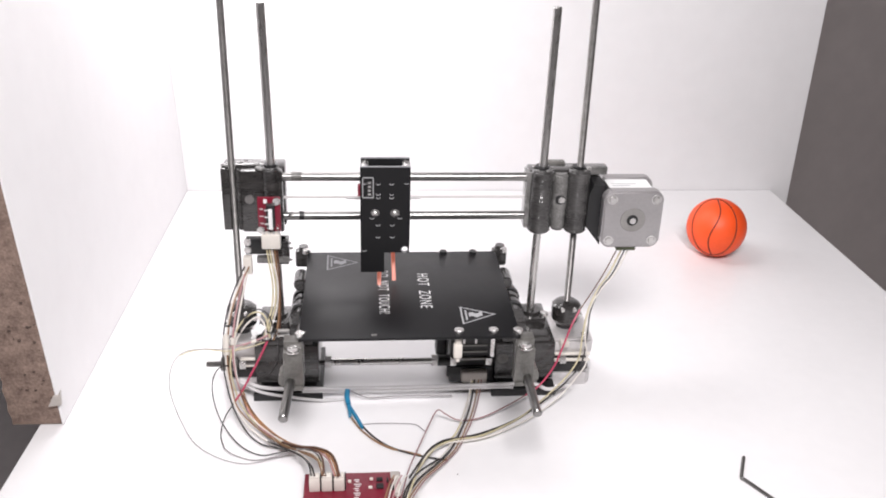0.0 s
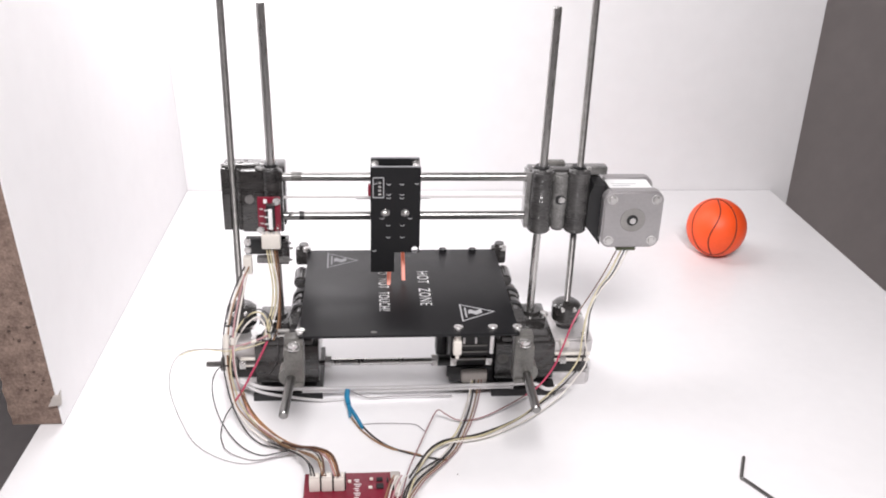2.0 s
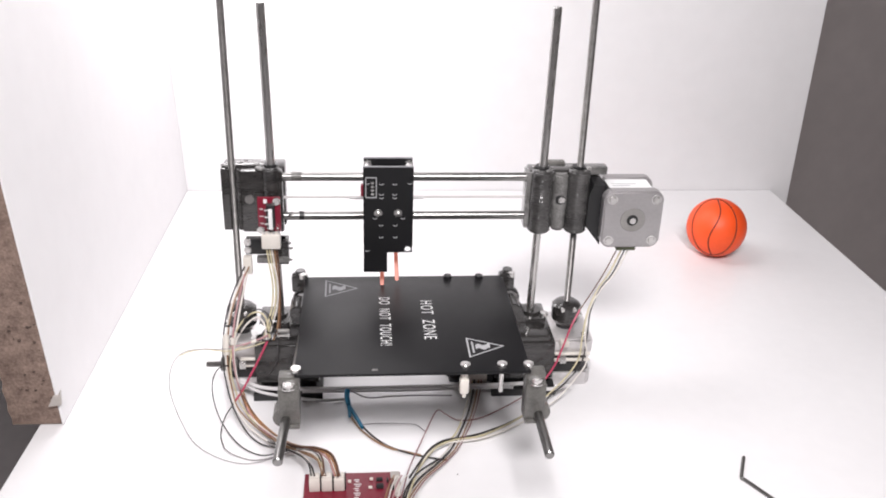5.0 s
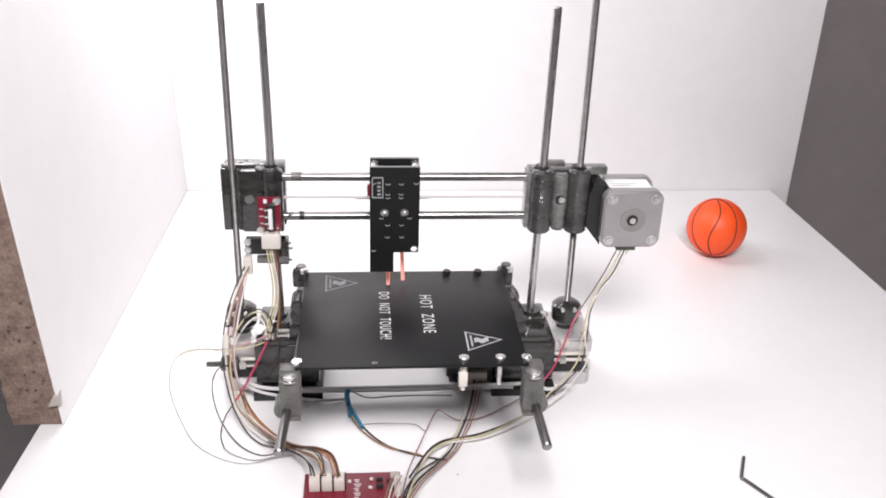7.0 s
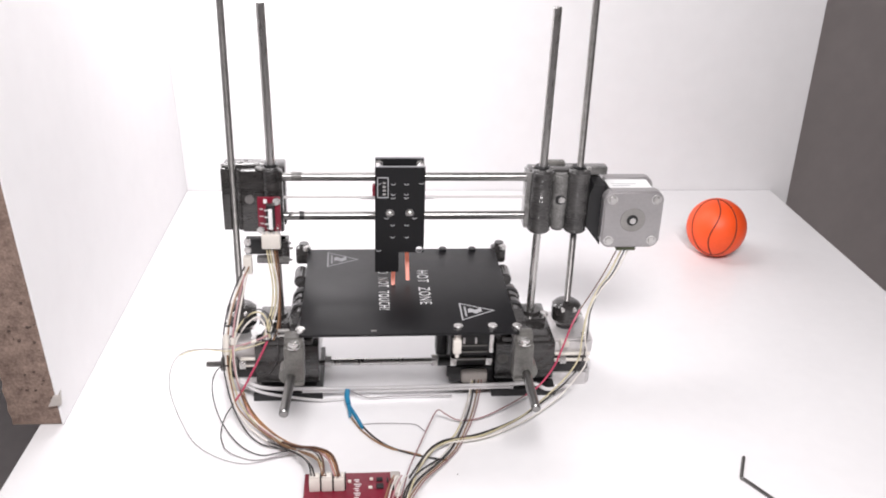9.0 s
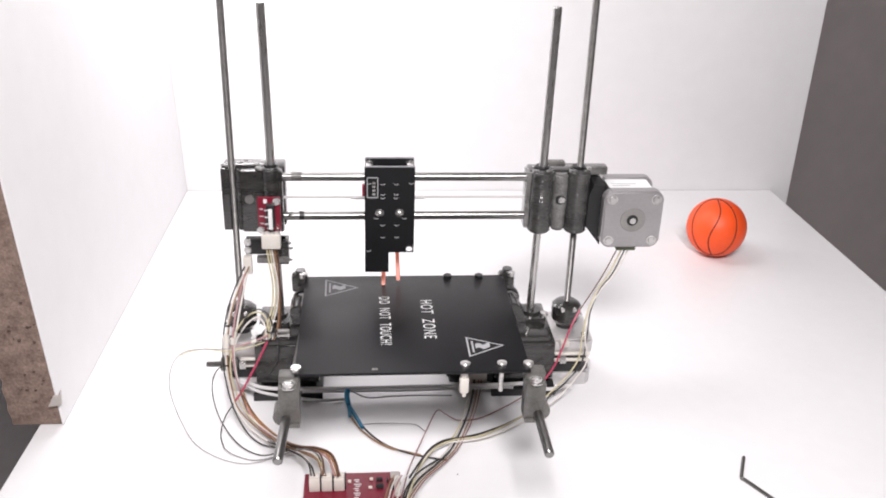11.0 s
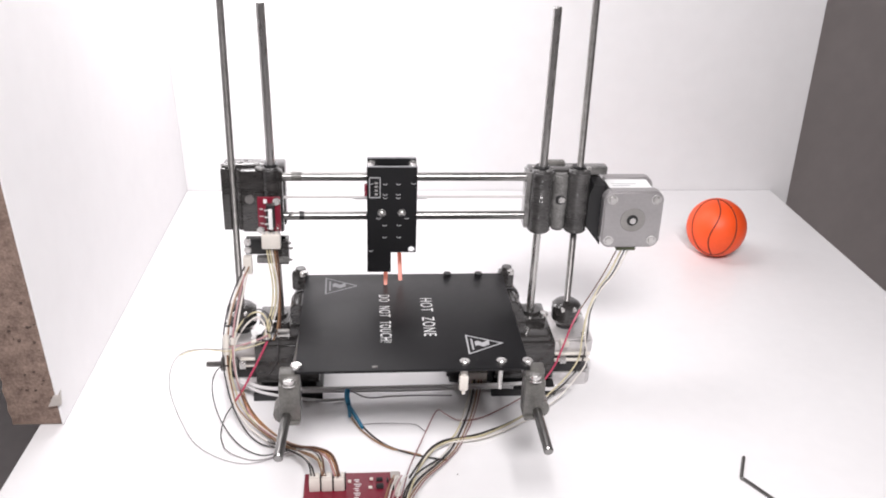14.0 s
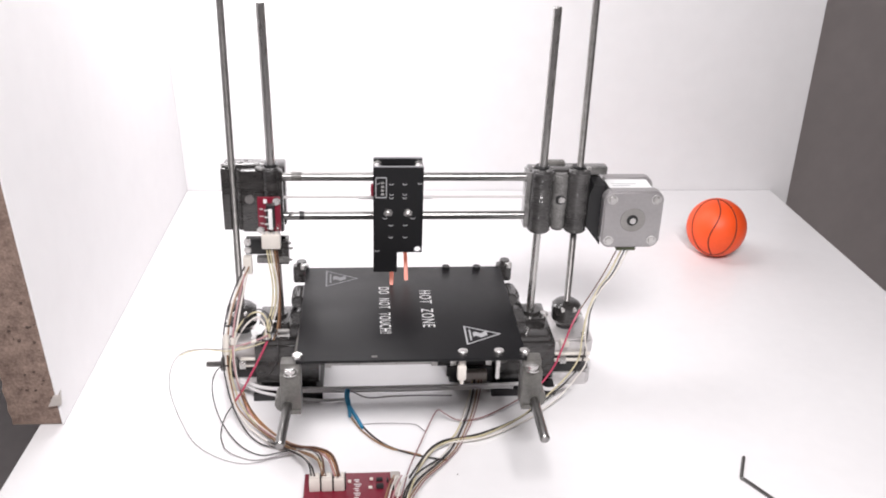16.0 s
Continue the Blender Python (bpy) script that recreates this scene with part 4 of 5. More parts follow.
wire(W_PALE, "thin white wire in a wide loop on the table", [(-0.0725, -0.0340, 0.0519), (-0.0856, -0.0370, 0.0498), (-0.1007, -0.0420, 0.0490), (-0.1150, -0.0490, 0.0535), (-0.1254, -0.0524, 0.0540), (-0.1321, -0.0544, 0.0500), (-0.1359, -0.0581, 0.0430), (-0.1368, -0.0617, 0.0340), (-0.1358, -0.0639, 0.0240), (-0.1299, -0.0706, 0.0100), (-0.1188, -0.0854, 0.0020), (-0.1019, -0.1001, 0.0012), (-0.0846, -0.1073, 0.0012), (-0.0702, -0.1048, 0.0015), (-0.0560, -0.1040, 0.0060), (-0.0440, -0.1075, 0.0120), (-0.0330, -0.1220, 0.0180), (-0.0290, -0.1441, 0.0195)], 0.00034)
wire(W_YELLOW, "thin yellow wire pulled aside over the base", [(-0.0725, -0.0350, 0.0507), (-0.0838, -0.0370, 0.0475), (-0.0988, -0.0420, 0.0472), (-0.1129, -0.0480, 0.0525), (-0.1224, -0.0520, 0.0538), (-0.1294, -0.0560, 0.0528)], 0.00042)
wire(W_BLACK, "black wire in a loop on the table", [(-0.0939, -0.0420, 0.0332), (-0.1012, -0.0440, 0.0365), (-0.1062, -0.0500, 0.0372), (-0.1093, -0.0560, 0.0306), (-0.1100, -0.0521, 0.0120), (-0.1026, -0.0679, 0.0050), (-0.0888, -0.0891, 0.0025), (-0.0736, -0.0999, 0.0020), (-0.0595, -0.0995, 0.0040), (-0.0480, -0.1027, 0.0080), (-0.0361, -0.1164, 0.0150), (-0.0290, -0.1441, 0.0195)], 0.00042)
wire(W_RED, "red wire looping from the base to the table", [(-0.0723, -0.0360, 0.0522), (-0.0771, -0.0400, 0.0427), (-0.0838, -0.0430, 0.0299), (-0.0905, -0.0460, 0.0178), (-0.0957, -0.0541, 0.0130)], 0.00076)
wire(W_BLACK, "dark wire in a loop on the table", [(-0.0957, -0.0541, 0.0130), (-0.1017, -0.0627, 0.0060), (-0.1026, -0.0780, 0.0030), (-0.0986, -0.0917, 0.0020)], 0.00042)
wire(W_PALE, "pale grey wire in a loop on the table", [(-0.0986, -0.0917, 0.0020), (-0.0911, -0.0985, 0.0015), (-0.0776, -0.1044, 0.0015), (-0.0629, -0.1028, 0.0030), (-0.0499, -0.1019, 0.0070), (-0.0381, -0.1066, 0.0120), (-0.0265, -0.1224, 0.0180), (-0.0200, -0.1445, 0.0195)], 0.00042)
wire(W_TAN, "tan wire curving to the red board", [(-0.0903, -0.0477, 0.0180), (-0.0861, -0.0542, 0.0100), (-0.0765, -0.0676, 0.0050), (-0.0599, -0.0935, 0.0050), (-0.0460, -0.1053, 0.0090), (-0.0358, -0.1229, 0.0160), (-0.0310, -0.1440, 0.0195)], 0.00059)
wire(W_YELLOW, "pale yellow wire looped over the base", [(-0.0982, -0.0420, 0.0388), (-0.0962, -0.0380, 0.0538), (-0.0888, -0.0340, 0.0668), (-0.0805, -0.0300, 0.0712), (-0.0735, -0.0320, 0.0681), (-0.0707, -0.0360, 0.0540)], 0.00059)
wire(W_WHITE, "white wire looped over the base", [(-0.0967, -0.0420, 0.0388), (-0.0939, -0.0380, 0.0529), (-0.0867, -0.0340, 0.0636), (-0.0794, -0.0310, 0.0676), (-0.0744, -0.0330, 0.0628), (-0.0731, -0.0360, 0.0522)], 0.00059)
wire(W_BLACK, "black wire looped over the base", [(-0.0912, -0.0380, 0.0592), (-0.0863, -0.0340, 0.0703), (-0.0792, -0.0300, 0.0734), (-0.0718, -0.0320, 0.0704), (-0.0675, -0.0340, 0.0587), (-0.0655, -0.0360, 0.0475), (-0.0669, -0.0360, 0.0344), (-0.0721, -0.0360, 0.0241), (-0.0816, -0.0350, 0.0203)], 0.00051)
wire(W_PINK, "pink wire looped over the base", [(-0.1009, -0.0400, 0.0492), (-0.0914, -0.0380, 0.0492), (-0.0816, -0.0370, 0.0521), (-0.0718, -0.0360, 0.0559)], 0.00068)
wire(W_YELLOW, "yellow wire from the end switch socket", [(-0.0716, -0.0180, 0.1138), (-0.0702, -0.0190, 0.1021), (-0.0683, -0.0220, 0.0882), (-0.0690, -0.0260, 0.0746), (-0.0722, -0.0310, 0.0630), (-0.0757, -0.0340, 0.0511)], 0.00059)
wire(W_YELLOW, "yellow wire from the end switch socket", [(-0.0697, -0.0180, 0.1138), (-0.0683, -0.0190, 0.1021), (-0.0663, -0.0220, 0.0881), (-0.0670, -0.0260, 0.0746), (-0.0703, -0.0310, 0.0630), (-0.0738, -0.0340, 0.0510)], 0.00059)
wire(W_WHITE, "white wire from the end switch socket", [(-0.0682, -0.0180, 0.1138), (-0.0667, -0.0190, 0.1021), (-0.0648, -0.0220, 0.0881), (-0.0655, -0.0260, 0.0746), (-0.0687, -0.0310, 0.0629), (-0.0722, -0.0340, 0.0510)], 0.00051)
wire(W_BROWN, "brown wire from the end switch socket", [(-0.0648, -0.0170, 0.1133), (-0.0640, -0.0170, 0.0966), (-0.0641, -0.0180, 0.0747), (-0.0653, -0.0200, 0.0528), (-0.0673, -0.0240, 0.0459)], 0.00059)
wire(W_TAN, "tan wire from the end switch socket", [(-0.0663, -0.0170, 0.1133), (-0.0655, -0.0180, 0.0972), (-0.0647, -0.0200, 0.0758), (-0.0660, -0.0240, 0.0575), (-0.0691, -0.0300, 0.0485)], 0.00068)
# blue sleeved joint on the table
joint = tagged(part("blue_joint", tube(B(), [(-0.0173, -0.0370, 0.0100), (-0.0177, -0.0412, 0.0070), (-0.0165, -0.0475, 0.0045)], 0.0019), BLUE), "bright blue heat-shrink wire joint on the table", "wire joint")
part("sleeve", tube(B(), [(-0.0177, -0.0446, 0.0045), (-0.0144, -0.0517, 0.0030), (-0.0096, -0.0636, 0.0022), (-0.0068, -0.0718, 0.0018)], 0.0014), BLUE, joint)
part("sleeve", tube(B(), [(-0.0173, -0.0446, 0.0045), (-0.0161, -0.0509, 0.0030), (-0.0152, -0.0594, 0.0022)], 0.0012), BLUE, joint)
wire(W_BLACK, "black wire from the blue joint", [(-0.0088, -0.0658, 0.0018), (-0.0014, -0.0783, 0.0012), (0.0080, -0.0900, 0.0012), (0.0174, -0.0971, 0.0012), (0.0285, -0.1024, 0.0012), (0.0396, -0.1069, 0.0015), (0.0488, -0.1097, 0.0020)], 0.00068)
wire(W_TAN, "tan wire from the blue joint", [(-0.0152, -0.0577, 0.0020), (-0.0088, -0.0715, 0.0012), (0.0012, -0.0854, 0.0012), (0.0117, -0.0945, 0.0012), (0.0211, -0.0985, 0.0012), (0.0322, -0.1042, 0.0020)], 0.00068)
wire(W_PALE, "thin pale wire on the table", [(-0.0072, -0.0671, 0.0009), (0.0046, -0.0662, 0.0009), (0.0185, -0.0668, 0.0009), (0.0303, -0.0685, 0.0009), (0.0366, -0.0766, 0.0009)], 0.00034)
wire(W_PALE, "thin pale wire on the table", [(-0.0166, -0.0355, 0.0090), (-0.0031, -0.0387, 0.0040), (0.0133, -0.0379, 0.0040), (0.0340, -0.0372, 0.0040), (0.0588, -0.0381, 0.0040)], 0.00051)
tag = box(B(), (-0.0050, -0.0004, -0.0022), (0.0012, 0.0004, 0.0026), 0.0003, pose(0, 0, 0, 10, 18, 0))
box(tag, (-0.0005, -0.0004, -0.0030), (0.0052, 0.0004, 0.0016), 0.0003, pose(0, -0.001, 0.0006, -25, -22, 14))
box(tag, (-0.0075, -0.0004, -0.0012), (-0.0040, 0.0004, 0.0012), 0.0003, pose(0, 0, -0.0012, 30, -8, -16))
tag_label = part("cable_tag", tag, LABEL_WHITE)
tag_label.matrix_world = pose(-0.0781, -0.0385, 0.0605, -18, -28, 12)
tagged(tag_label, "crumpled white paper tag tied among the wires", "cable tag")
for pts, r in (([(-0.1005, -0.0372, 0.0575), (-0.1008, -0.0395, 0.0510), (-0.1008, -0.0412, 0.0440)], 0.0022), ([(-0.0957, -0.0392, 0.0560), (-0.0960, -0.0405, 0.0515)], 0.0016),
               ([(-0.0835, -0.0372, 0.0512), (-0.0800, -0.0370, 0.0524)], 0.0013)):
    tagged(part("tape_wrap", tube(B(), pts, r, 10, 4), CONNECTOR), "white tape wrapped round the wire bundle", "tape", "tape wraps on the wires")
wire(W_BLACK, "black wire from the bed motor plug", [(0.0756, -0.0330, 0.0140), (0.0736, -0.0400, 0.0050), (0.0662, -0.0727, 0.0110), (0.0595, -0.0871, 0.0060), (0.0520, -0.1022, 0.0040), (0.0412, -0.1191, 0.0060), (0.0290, -0.1382, 0.0100), (0.0198, -0.1583, 0.0130), (0.0159, -0.1719, 0.0140)], 0.00068)
wire(W_TAN, "tan wire from the bed motor plug", [(0.0786, -0.0330, 0.0140), (0.0765, -0.0400, 0.0049), (0.0690, -0.0728, 0.0110), (0.0622, -0.0872, 0.0060), (0.0546, -0.1023, 0.0040), (0.0438, -0.1192, 0.0060), (0.0315, -0.1383, 0.0100), (0.0222, -0.1584, 0.0130), (0.0182, -0.1720, 0.0140)], 0.00051)
wire(W_DUSK, "dusky red wire from the bed motor plug", [(0.0807, -0.0330, 0.0139), (0.0786, -0.0400, 0.0048), (0.0709, -0.0729, 0.0110), (0.0641, -0.0873, 0.0060), (0.0565, -0.1024, 0.0040), (0.0456, -0.1193, 0.0060), (0.0332, -0.1383, 0.0100), (0.0240, -0.1585, 0.0130), (0.0199, -0.1720, 0.0140)], 0.00042)
wire(W_WHITE, "white wire from the bed motor plug", [(0.0731, -0.0330, 0.0141), (0.0711, -0.0400, 0.0050), (0.0638, -0.0726, 0.0110), (0.0571, -0.0870, 0.0060), (0.0497, -0.1021, 0.0040), (0.0390, -0.1190, 0.0060), (0.0268, -0.1381, 0.0100), (0.0178, -0.1582, 0.0130), (0.0139, -0.1718, 0.0140)], 0.00051)
wire(W_YELLOW, "yellow wire from the bed motor plug", [(0.0740, -0.0330, 0.0131), (0.0705, -0.0400, 0.0009), (0.0607, -0.0810, 0.0100), (0.0540, -0.0913, 0.0060), (0.0419, -0.0988, 0.0050), (0.0325, -0.1155, 0.0080), (0.0264, -0.1389, 0.0120), (0.0207, -0.1607, 0.0150), (0.0168, -0.1742, 0.0160)], 0.00059)
wire(W_BROWN, "dark red wire from the crossbar motor", [(0.1776, -0.0100, 0.1085), (0.1692, -0.0140, 0.0919), (0.1598, -0.0180, 0.0765), (0.1506, -0.0260, 0.0674)], 0.00047)
wire(W_RED, "red wire running down to the base", [(0.1506, -0.0260, 0.0674), (0.1437, -0.0320, 0.0564), (0.1383, -0.0360, 0.0423), (0.1323, -0.0390, 0.0275), (0.1222, -0.0430, 0.0147), (0.1112, -0.0487, 0.0100)], 0.00068)
wire(W_DUSK, "dusky pink wire kinked above the table", [(0.1112, -0.0487, 0.0100), (0.0948, -0.0558, 0.0050), (0.0766, -0.0653, 0.0030), (0.0611, -0.0674, 0.0030), (0.0514, -0.0666, 0.0080), (0.0464, -0.0674, 0.0120), (0.0419, -0.0752, 0.0120), (0.0318, -0.1019, 0.0100), (0.0229, -0.1304, 0.0120), (0.0166, -0.1615, 0.0150), (0.0141, -0.1741, 0.0160)], 0.00047)
wire(W_BLACK, "black wire from the crossbar motor", [(0.1834, -0.0100, 0.1085), (0.1752, -0.0140, 0.0909), (0.1662, -0.0180, 0.0801), (0.1589, -0.0250, 0.0653), (0.1568, -0.0310, 0.0485), (0.1537, -0.0360, 0.0300), (0.1437, -0.0410, 0.0178), (0.1296, -0.0450, 0.0060), (0.1095, -0.0618, 0.0030), (0.0925, -0.0733, 0.0025), (0.0744, -0.0837, 0.0030), (0.0587, -0.0914, 0.0050), (0.0465, -0.0985, 0.0060), (0.0348, -0.1145, 0.0090), (0.0244, -0.1427, 0.0130), (0.0177, -0.1668, 0.0160)], 0.00051)
wire(W_WHITE, "white wire from the crossbar motor", [(0.1859, -0.0100, 0.1085), (0.1769, -0.0140, 0.0909), (0.1670, -0.0180, 0.0801), (0.1577, -0.0250, 0.0654), (0.1552, -0.0320, 0.0491), (0.1570, -0.0360, 0.0299), (0.1494, -0.0410, 0.0196), (0.1360, -0.0467, 0.0060), (0.1153, -0.0641, 0.0030), (0.0972, -0.0767, 0.0025), (0.0779, -0.0876, 0.0030), (0.0596, -0.0940, 0.0050), (0.0473, -0.0985, 0.0060), (0.0356, -0.1134, 0.0090), (0.0255, -0.1428, 0.0130), (0.0191, -0.1669, 0.0160)], 0.00059)
wire(W_YELLOW, "yellow wire from the crossbar motor", [(0.1809, -0.0100, 0.1085), (0.1727, -0.0140, 0.0909), (0.1645, -0.0180, 0.0801), (0.1566, -0.0260, 0.0659), (0.1528, -0.0330, 0.0497), (0.1506, -0.0370, 0.0331), (0.1410, -0.0410, 0.0188), (0.1266, -0.0456, 0.0060), (0.1072, -0.0638, 0.0030), (0.0870, -0.0783, 0.0025), (0.0721, -0.0868, 0.0030), (0.0537, -0.0944, 0.0060), (0.0406, -0.1063, 0.0080), (0.0293, -0.1307, 0.0120), (0.0223, -0.1556, 0.0150), (0.0182, -0.1718, 0.0160)], 0.00059)
wire(W_WHITE, "white wire plugged into the red board", [(0.0153, -0.1417, 0.0160), (0.0120, -0.1539, 0.0200), (0.0096, -0.1648, 0.0210), (0.0073, -0.1771, 0.0210)], 0.00051)
wire(W_PINK, "pink wire plugged into the red board", [(0.0177, -0.1418, 0.0160), (0.0144, -0.1540, 0.0200), (0.0120, -0.1649, 0.0210), (0.0096, -0.1772, 0.0210)], 0.00051)
wire(W_WHITE, "white wire plugged into the red board", [(0.0205, -0.1419, 0.0160), (0.0172, -0.1541, 0.0200), (0.0147, -0.1650, 0.0210), (0.0123, -0.1773, 0.0210)], 0.00051)
wire(W_TAN, "tan wire plugged into the red board", [(0.0131, -0.1416, 0.0160), (0.0100, -0.1538, 0.0200), (0.0076, -0.1647, 0.0210), (0.0053, -0.1770, 0.0210)], 0.00051)
wire(W_BLACK, "dark wire bent down into the board's plug", [(-0.0700, -0.0880, 0.0040), (-0.0594, -0.0992, 0.0075), (-0.0472, -0.1138, 0.0120), (-0.0389, -0.1319, 0.0180), (-0.0362, -0.1439, 0.0195)], 0.00062)
wire(W_BROWN, "dark brown wire entering the board's plug", [(-0.0540, -0.0975, 0.0080), (-0.0420, -0.1089, 0.0140), (-0.0340, -0.1200, 0.0180), (-0.0310, -0.1330, 0.0200), (-0.0307, -0.1441, 0.0195)], 0.00066)
wire(W_BROWN, "dark brown wire arching over to the board's last plug", [(-0.0600, -0.0930, 0.0070), (-0.0478, -0.1048, 0.0120), (-0.0363, -0.1124, 0.0165), (-0.0269, -0.1225, 0.0195), (-0.0226, -0.1358, 0.0210), (-0.0217, -0.1455, 0.0195)], 0.00078)
wire(W_BLACK, "black wire arching over the yellow wires", [(0.0860, -0.0772, 0.0026), (0.0735, -0.0840, 0.0032), (0.0600, -0.0902, 0.0050), (0.0479, -0.0962, 0.0075), (0.0384, -0.1062, 0.0090), (0.0303, -0.1225, 0.0110), (0.0227, -0.1415, 0.0140)], 0.00066)
wire(W_BLACK, "short black wire running to the red board", [(0.0436, -0.1166, 0.0085), (0.0343, -0.1274, 0.0110), (0.0264, -0.1390, 0.0135), (0.0196, -0.1554, 0.0160), (0.0165, -0.1700, 0.0170)], 0.00062)
tagged(part("cable_tie", tube(B(), [(-0.0957, -0.0340, 0.0648), (-0.0966, -0.0323, 0.0647), (-0.0987, -0.0316, 0.0642), (-0.1008, -0.0323, 0.0638), (-0.1017, -0.0340, 0.0636), (-0.1008, -0.0357, 0.0638), (-0.0987, -0.0364, 0.0642), (-0.0966, -0.0357, 0.0647), (-0.0957, -0.0340, 0.0648)], 0.0006, 6, 4), BLACK), "thin black tie round a bundle of wires", "cable tie", "cable ties")
tagged(part("cable_tie", tube(B(), [(-0.0659, -0.0340, 0.0589), (-0.0668, -0.0322, 0.0587), (-0.0691, -0.0314, 0.0583), (-0.0713, -0.0322, 0.0579), (-0.0723, -0.0340, 0.0577), (-0.0713, -0.0358, 0.0579), (-0.0691, -0.0366, 0.0583), (-0.0668, -0.0358, 0.0587), (-0.0659, -0.0340, 0.0589)], 0.0006, 6, 4), BLACK), "thin black tie round a bundle of wires", "cable tie", "cable ties")
tagged(part("cable_tie", tube(B(), [(-0.0699, -0.0340, 0.0525), (-0.0709, -0.0321, 0.0524), (-0.0733, -0.0313, 0.0519), (-0.0757, -0.0321, 0.0515), (-0.0767, -0.0340, 0.0513), (-0.0757, -0.0359, 0.0515), (-0.0733, -0.0367, 0.0519), (-0.0709, -0.0359, 0.0524), (-0.0699, -0.0340, 0.0525)], 0.0006, 6, 4), BLACK), "thin black tie round a bundle of wires", "cable tie", "cable ties")

def motions():
    def bed_at(y):
        return pose(BED_X, y, 0)

    def carriage_at(x):
        return pose(x, 0, 0)

    walk(heated_bed, [
        (0, bed_at(-0.1016)), (0.2, bed_at(-0.1057)), (0.4, bed_at(-0.1067)), (0.5, bed_at(-0.1046)), (0.7, bed_at(-0.0995)), (0.9, bed_at(-0.1006)),
        (1, bed_at(-0.0980)), (1.2, bed_at(-0.1026)), (1.4, bed_at(-0.0995)), (1.5, bed_at(-0.1011)), (1.6, bed_at(-0.0995)), (1.8, bed_at(-0.0995)),
        (2, bed_at(-0.0980)), (2.2, bed_at(-0.0985)), (2.4, bed_at(-0.0944)), (2.5, bed_at(-0.0914)), (2.6, bed_at(-0.0929)), (2.7, bed_at(-0.0924)),
        (2.8, bed_at(-0.0934)), (2.9, bed_at(-0.0950)), (3, bed_at(-0.0975)), (3.1, bed_at(-0.1077)), (3.2, bed_at(-0.1148)), (3.3, bed_at(-0.1230)),
        (3.4, bed_at(-0.1281)), (3.5, bed_at(-0.1312)), (3.6, bed_at(-0.1291)), (3.7, bed_at(-0.1291)), (3.8, bed_at(-0.1281)), (3.9, bed_at(-0.1322)),
        (4, bed_at(-0.1358)), (4.1, bed_at(-0.1393)), (4.2, bed_at(-0.1424)), (4.7, bed_at(-0.1475)), (5.2, bed_at(-0.1342)), (5.7, bed_at(-0.1138)),
        (6.1, bed_at(-0.1036)), (6.3, bed_at(-0.1026)), (6.4, bed_at(-0.1046)), (6.5, bed_at(-0.1082)), (6.6, bed_at(-0.1138)), (6.7, bed_at(-0.1210)),
        (6.8, bed_at(-0.1261)), (6.9, bed_at(-0.1312)), (7, bed_at(-0.1342)), (7.1, bed_at(-0.1383)), (7.2, bed_at(-0.1414)), (7.3, bed_at(-0.1454)),
        (7.4, bed_at(-0.1495)), (7.5, bed_at(-0.1475)), (7.6, bed_at(-0.1444)), (7.7, bed_at(-0.1383)), (7.8, bed_at(-0.1322)), (7.9, bed_at(-0.1261)),
        (8, bed_at(-0.1199)), (8.1, bed_at(-0.1148)), (8.2, bed_at(-0.1097)), (8.3, bed_at(-0.1036)), (8.4, bed_at(-0.0995)), (8.5, bed_at(-0.0955)),
        (8.6, bed_at(-0.0934)), (8.7, bed_at(-0.0914)), (8.8, bed_at(-0.0924)), (8.9, bed_at(-0.0934)), (9, bed_at(-0.0965)), (9.1, bed_at(-0.1006)),
        (9.2, bed_at(-0.1016)), (9.7, bed_at(-0.1097)), (10.2, bed_at(-0.1301)), (10.7, bed_at(-0.1444)), (11.1, bed_at(-0.1383)), (11.3, bed_at(-0.1312)),
        (11.4, bed_at(-0.1281)), (11.5, bed_at(-0.1240)), (11.6, bed_at(-0.1199)), (11.8, bed_at(-0.1118)), (12, bed_at(-0.1046)), (12.1, bed_at(-0.1006)),
        (12.2, bed_at(-0.0975)), (12.3, bed_at(-0.0955)), (12.4, bed_at(-0.0955)), (12.5, bed_at(-0.0934)), (12.6, bed_at(-0.0944)), (12.7, bed_at(-0.0965)),
        (12.8, bed_at(-0.1026)), (12.9, bed_at(-0.1108)), (13, bed_at(-0.1179)), (13.1, bed_at(-0.1250)), (13.2, bed_at(-0.1332)), (13.3, bed_at(-0.1403)),
        (13.4, bed_at(-0.1454)), (13.5, bed_at(-0.1480)), (13.6, bed_at(-0.1475)), (13.7, bed_at(-0.1465)), (13.8, bed_at(-0.1434)), (13.9, bed_at(-0.1403)),
        (14, bed_at(-0.1383)), (14.1, bed_at(-0.1383)), (14.2, bed_at(-0.1414)), (14.4, bed_at(-0.1363)), (14.5, bed_at(-0.1393)), (14.6, bed_at(-0.1383)),
        (14.8, bed_at(-0.1312)), (15, bed_at(-0.1342)), (15.2, bed_at(-0.1342)), (15.4, bed_at(-0.1322)), (15.5, bed_at(-0.1301)), (15.6, bed_at(-0.1281)),
        (15.8, bed_at(-0.1312)), (16, bed_at(-0.1271))])
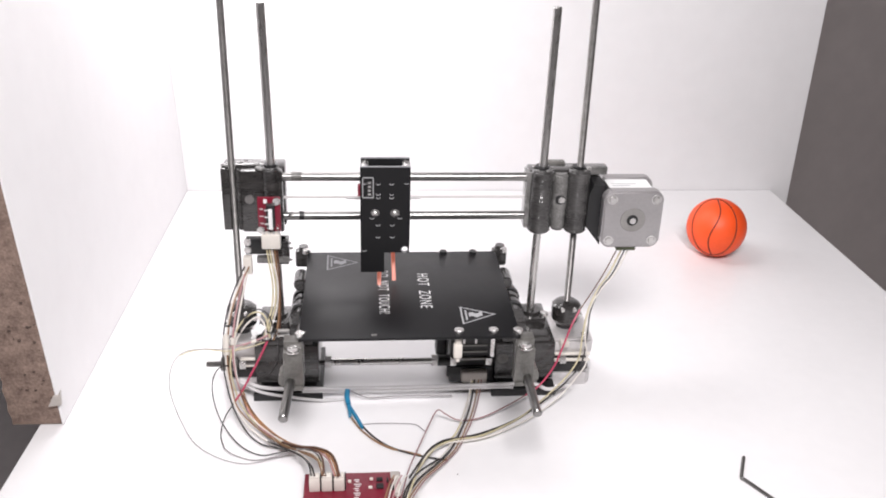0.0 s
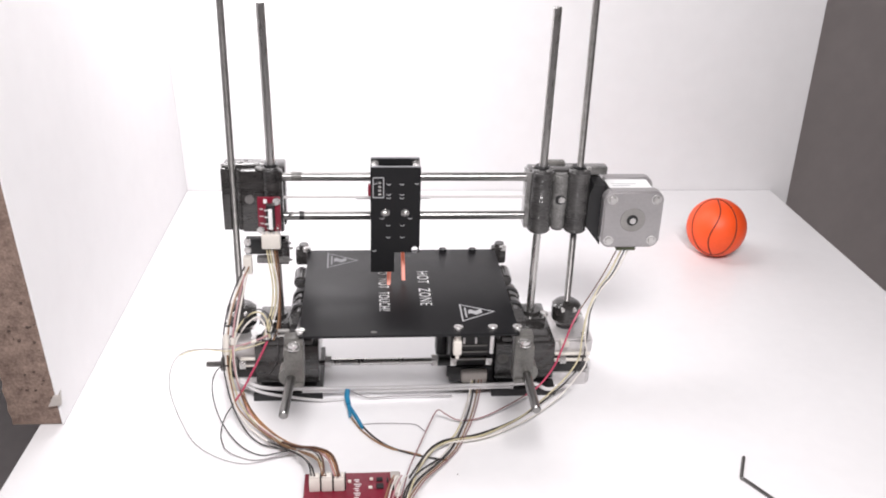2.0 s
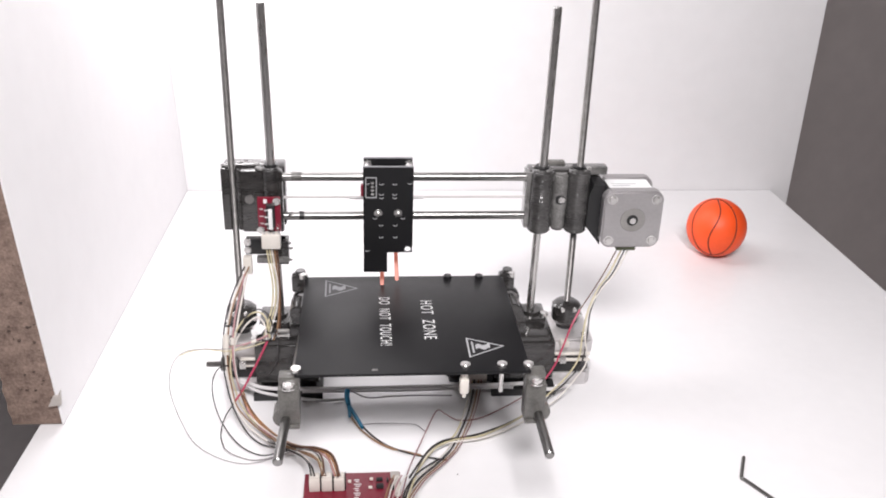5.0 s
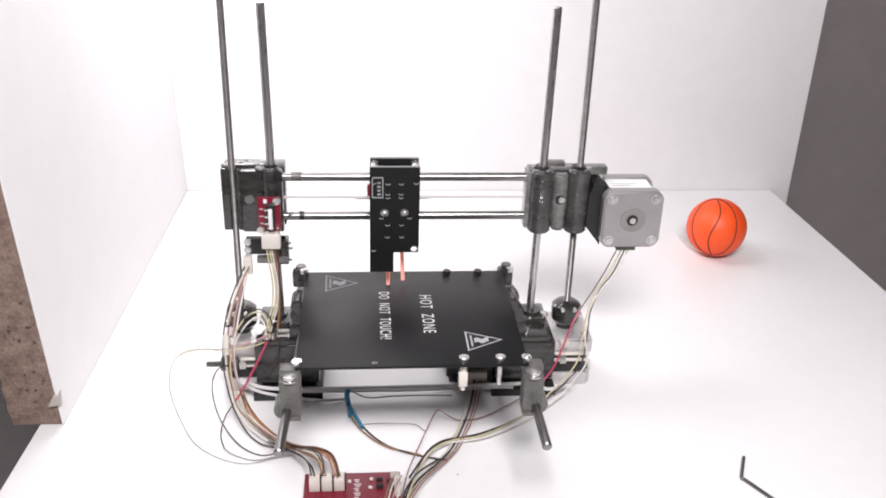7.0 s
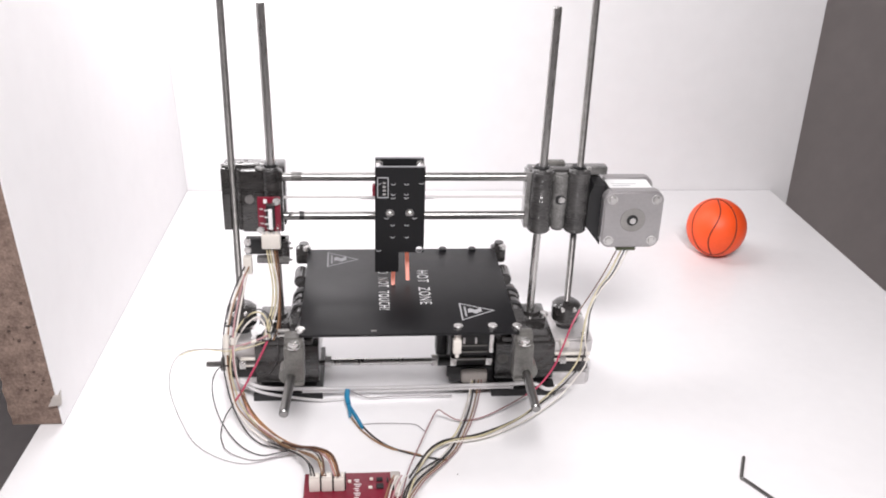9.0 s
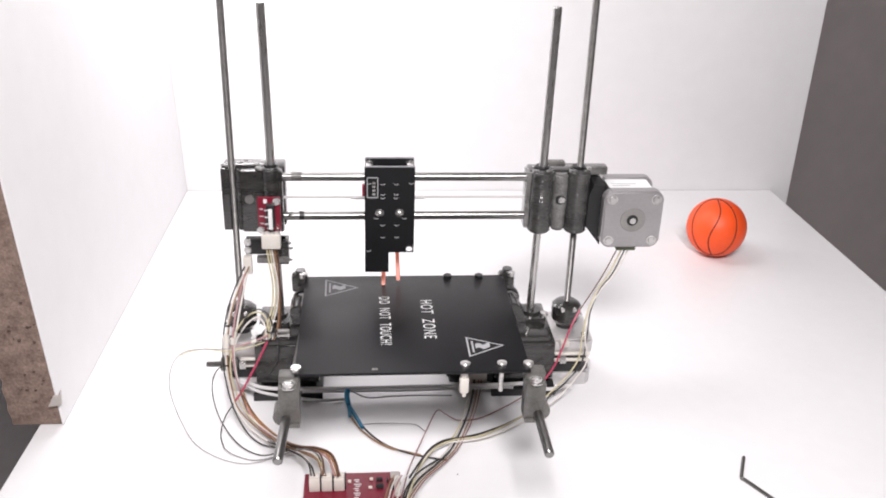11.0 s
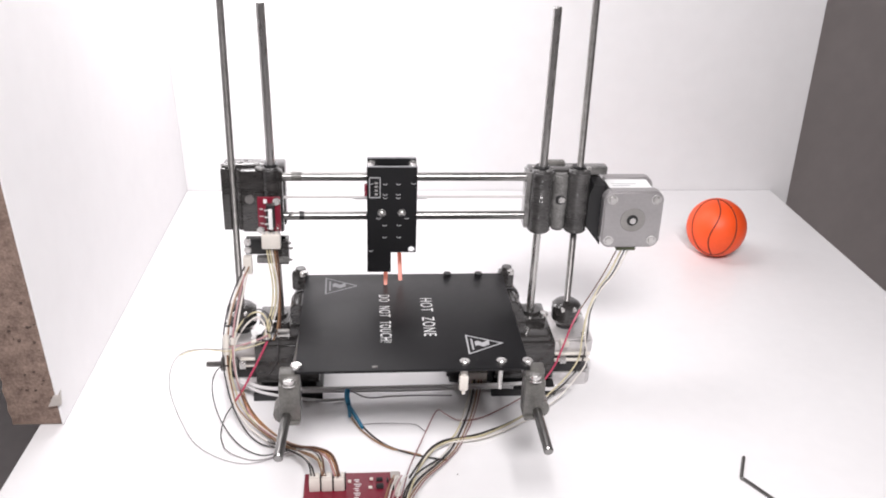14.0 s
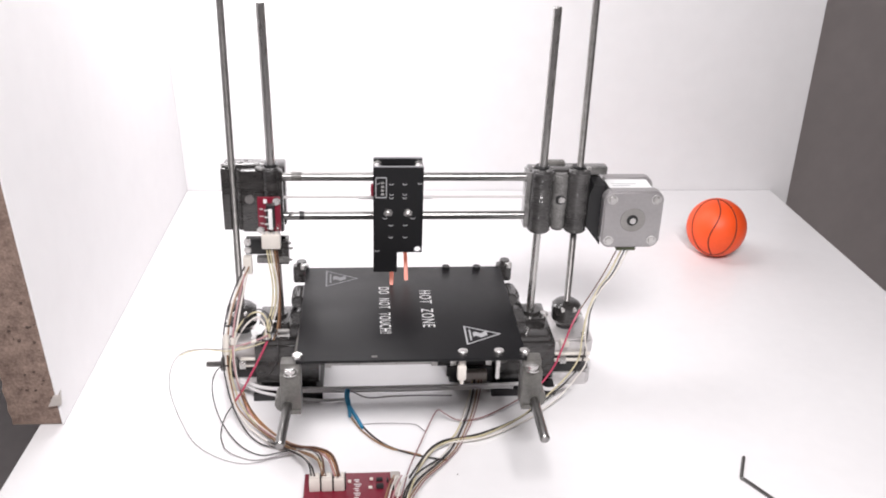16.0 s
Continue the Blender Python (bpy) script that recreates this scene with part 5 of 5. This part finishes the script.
    walk(carriage, [
        (0, carriage_at(0.0000)), (0.2, carriage_at(0.0062)), (0.4, carriage_at(0.0076)), (0.5, carriage_at(0.0058)), (0.7, carriage_at(0.0004)), (0.9, carriage_at(0.0031)),
        (1, carriage_at(-0.0004)), (1.2, carriage_at(0.0049)), (1.4, carriage_at(0.0027)), (1.5, carriage_at(0.0058)), (1.6, carriage_at(0.0040)), (1.8, carriage_at(0.0062)),
        (2, carriage_at(0.0067)), (2.2, carriage_at(0.0080)), (2.4, carriage_at(0.0076)), (2.5, carriage_at(0.0053)), (2.6, carriage_at(0.0027)), (2.7, carriage_at(0.0013)),
        (2.8, carriage_at(0.0000)), (2.9, carriage_at(-0.0004)), (3, carriage_at(-0.0004)), (3.1, carriage_at(0.0000)), (3.2, carriage_at(0.0000)), (3.3, carriage_at(0.0000)),
        (3.4, carriage_at(0.0013)), (3.5, carriage_at(0.0058)), (3.6, carriage_at(0.0053)), (3.7, carriage_at(0.0013)), (3.8, carriage_at(0.0013)), (3.9, carriage_at(0.0013)),
        (4, carriage_at(0.0018)), (4.1, carriage_at(0.0027)), (4.2, carriage_at(0.0009)), (4.7, carriage_at(0.0049)), (5.2, carriage_at(0.0004)), (5.7, carriage_at(0.0058)),
        (6.1, carriage_at(0.0018)), (6.3, carriage_at(0.0058)), (6.4, carriage_at(0.0080)), (6.5, carriage_at(0.0089)), (6.6, carriage_at(0.0085)), (6.7, carriage_at(0.0085)),
        (6.8, carriage_at(0.0085)), (6.9, carriage_at(0.0085)), (7, carriage_at(0.0062)), (7.1, carriage_at(0.0062)), (7.2, carriage_at(0.0085)), (7.3, carriage_at(0.0085)),
        (7.4, carriage_at(0.0053)), (7.5, carriage_at(0.0002)), (7.6, carriage_at(0.0000)), (7.7, carriage_at(-0.0004)), (7.8, carriage_at(0.0000)), (7.9, carriage_at(-0.0004)),
        (8, carriage_at(0.0000)), (8.1, carriage_at(0.0000)), (8.2, carriage_at(0.0000)), (8.3, carriage_at(-0.0004)), (8.4, carriage_at(-0.0009)), (8.5, carriage_at(-0.0009)),
        (8.6, carriage_at(0.0000)), (8.7, carriage_at(0.0036)), (8.8, carriage_at(0.0067)), (8.9, carriage_at(0.0093)), (9, carriage_at(0.0096)), (9.1, carriage_at(0.0089)),
        (9.2, carriage_at(0.0062)), (9.7, carriage_at(0.0013)), (10.2, carriage_at(0.0049)), (10.7, carriage_at(0.0076)), (11.1, carriage_at(0.0009)), (11.3, carriage_at(-0.0009)),
        (11.4, carriage_at(-0.0009)), (11.5, carriage_at(-0.0009)), (11.6, carriage_at(-0.0009)), (11.8, carriage_at(-0.0009)), (12, carriage_at(-0.0013)), (12.1, carriage_at(-0.0004)),
        (12.2, carriage_at(0.0013)), (12.3, carriage_at(0.0044)), (12.4, carriage_at(0.0071)), (12.5, carriage_at(0.0062)), (12.6, carriage_at(0.0027)), (12.7, carriage_at(0.0013)),
        (12.8, carriage_at(0.0013)), (12.9, carriage_at(0.0013)), (13, carriage_at(0.0018)), (13.1, carriage_at(0.0022)), (13.2, carriage_at(0.0027)), (13.3, carriage_at(0.0031)),
        (13.4, carriage_at(0.0013)), (13.5, carriage_at(0.0031)), (13.6, carriage_at(0.0062)), (13.7, carriage_at(0.0067)), (13.8, carriage_at(0.0044)), (13.9, carriage_at(0.0004)),
        (14, carriage_at(0.0044)), (14.1, carriage_at(0.0049)), (14.2, carriage_at(0.0009)), (14.4, carriage_at(0.0058)), (14.5, carriage_at(0.0004)), (14.6, carriage_at(0.0022)),
        (14.8, carriage_at(0.0089)), (15, carriage_at(0.0085)), (15.2, carriage_at(0.0022)), (15.4, carriage_at(0.0044)), (15.5, carriage_at(0.0089)), (15.6, carriage_at(0.0058)),
        (15.8, carriage_at(0.0009)), (16, carriage_at(0.0085))])


motions()
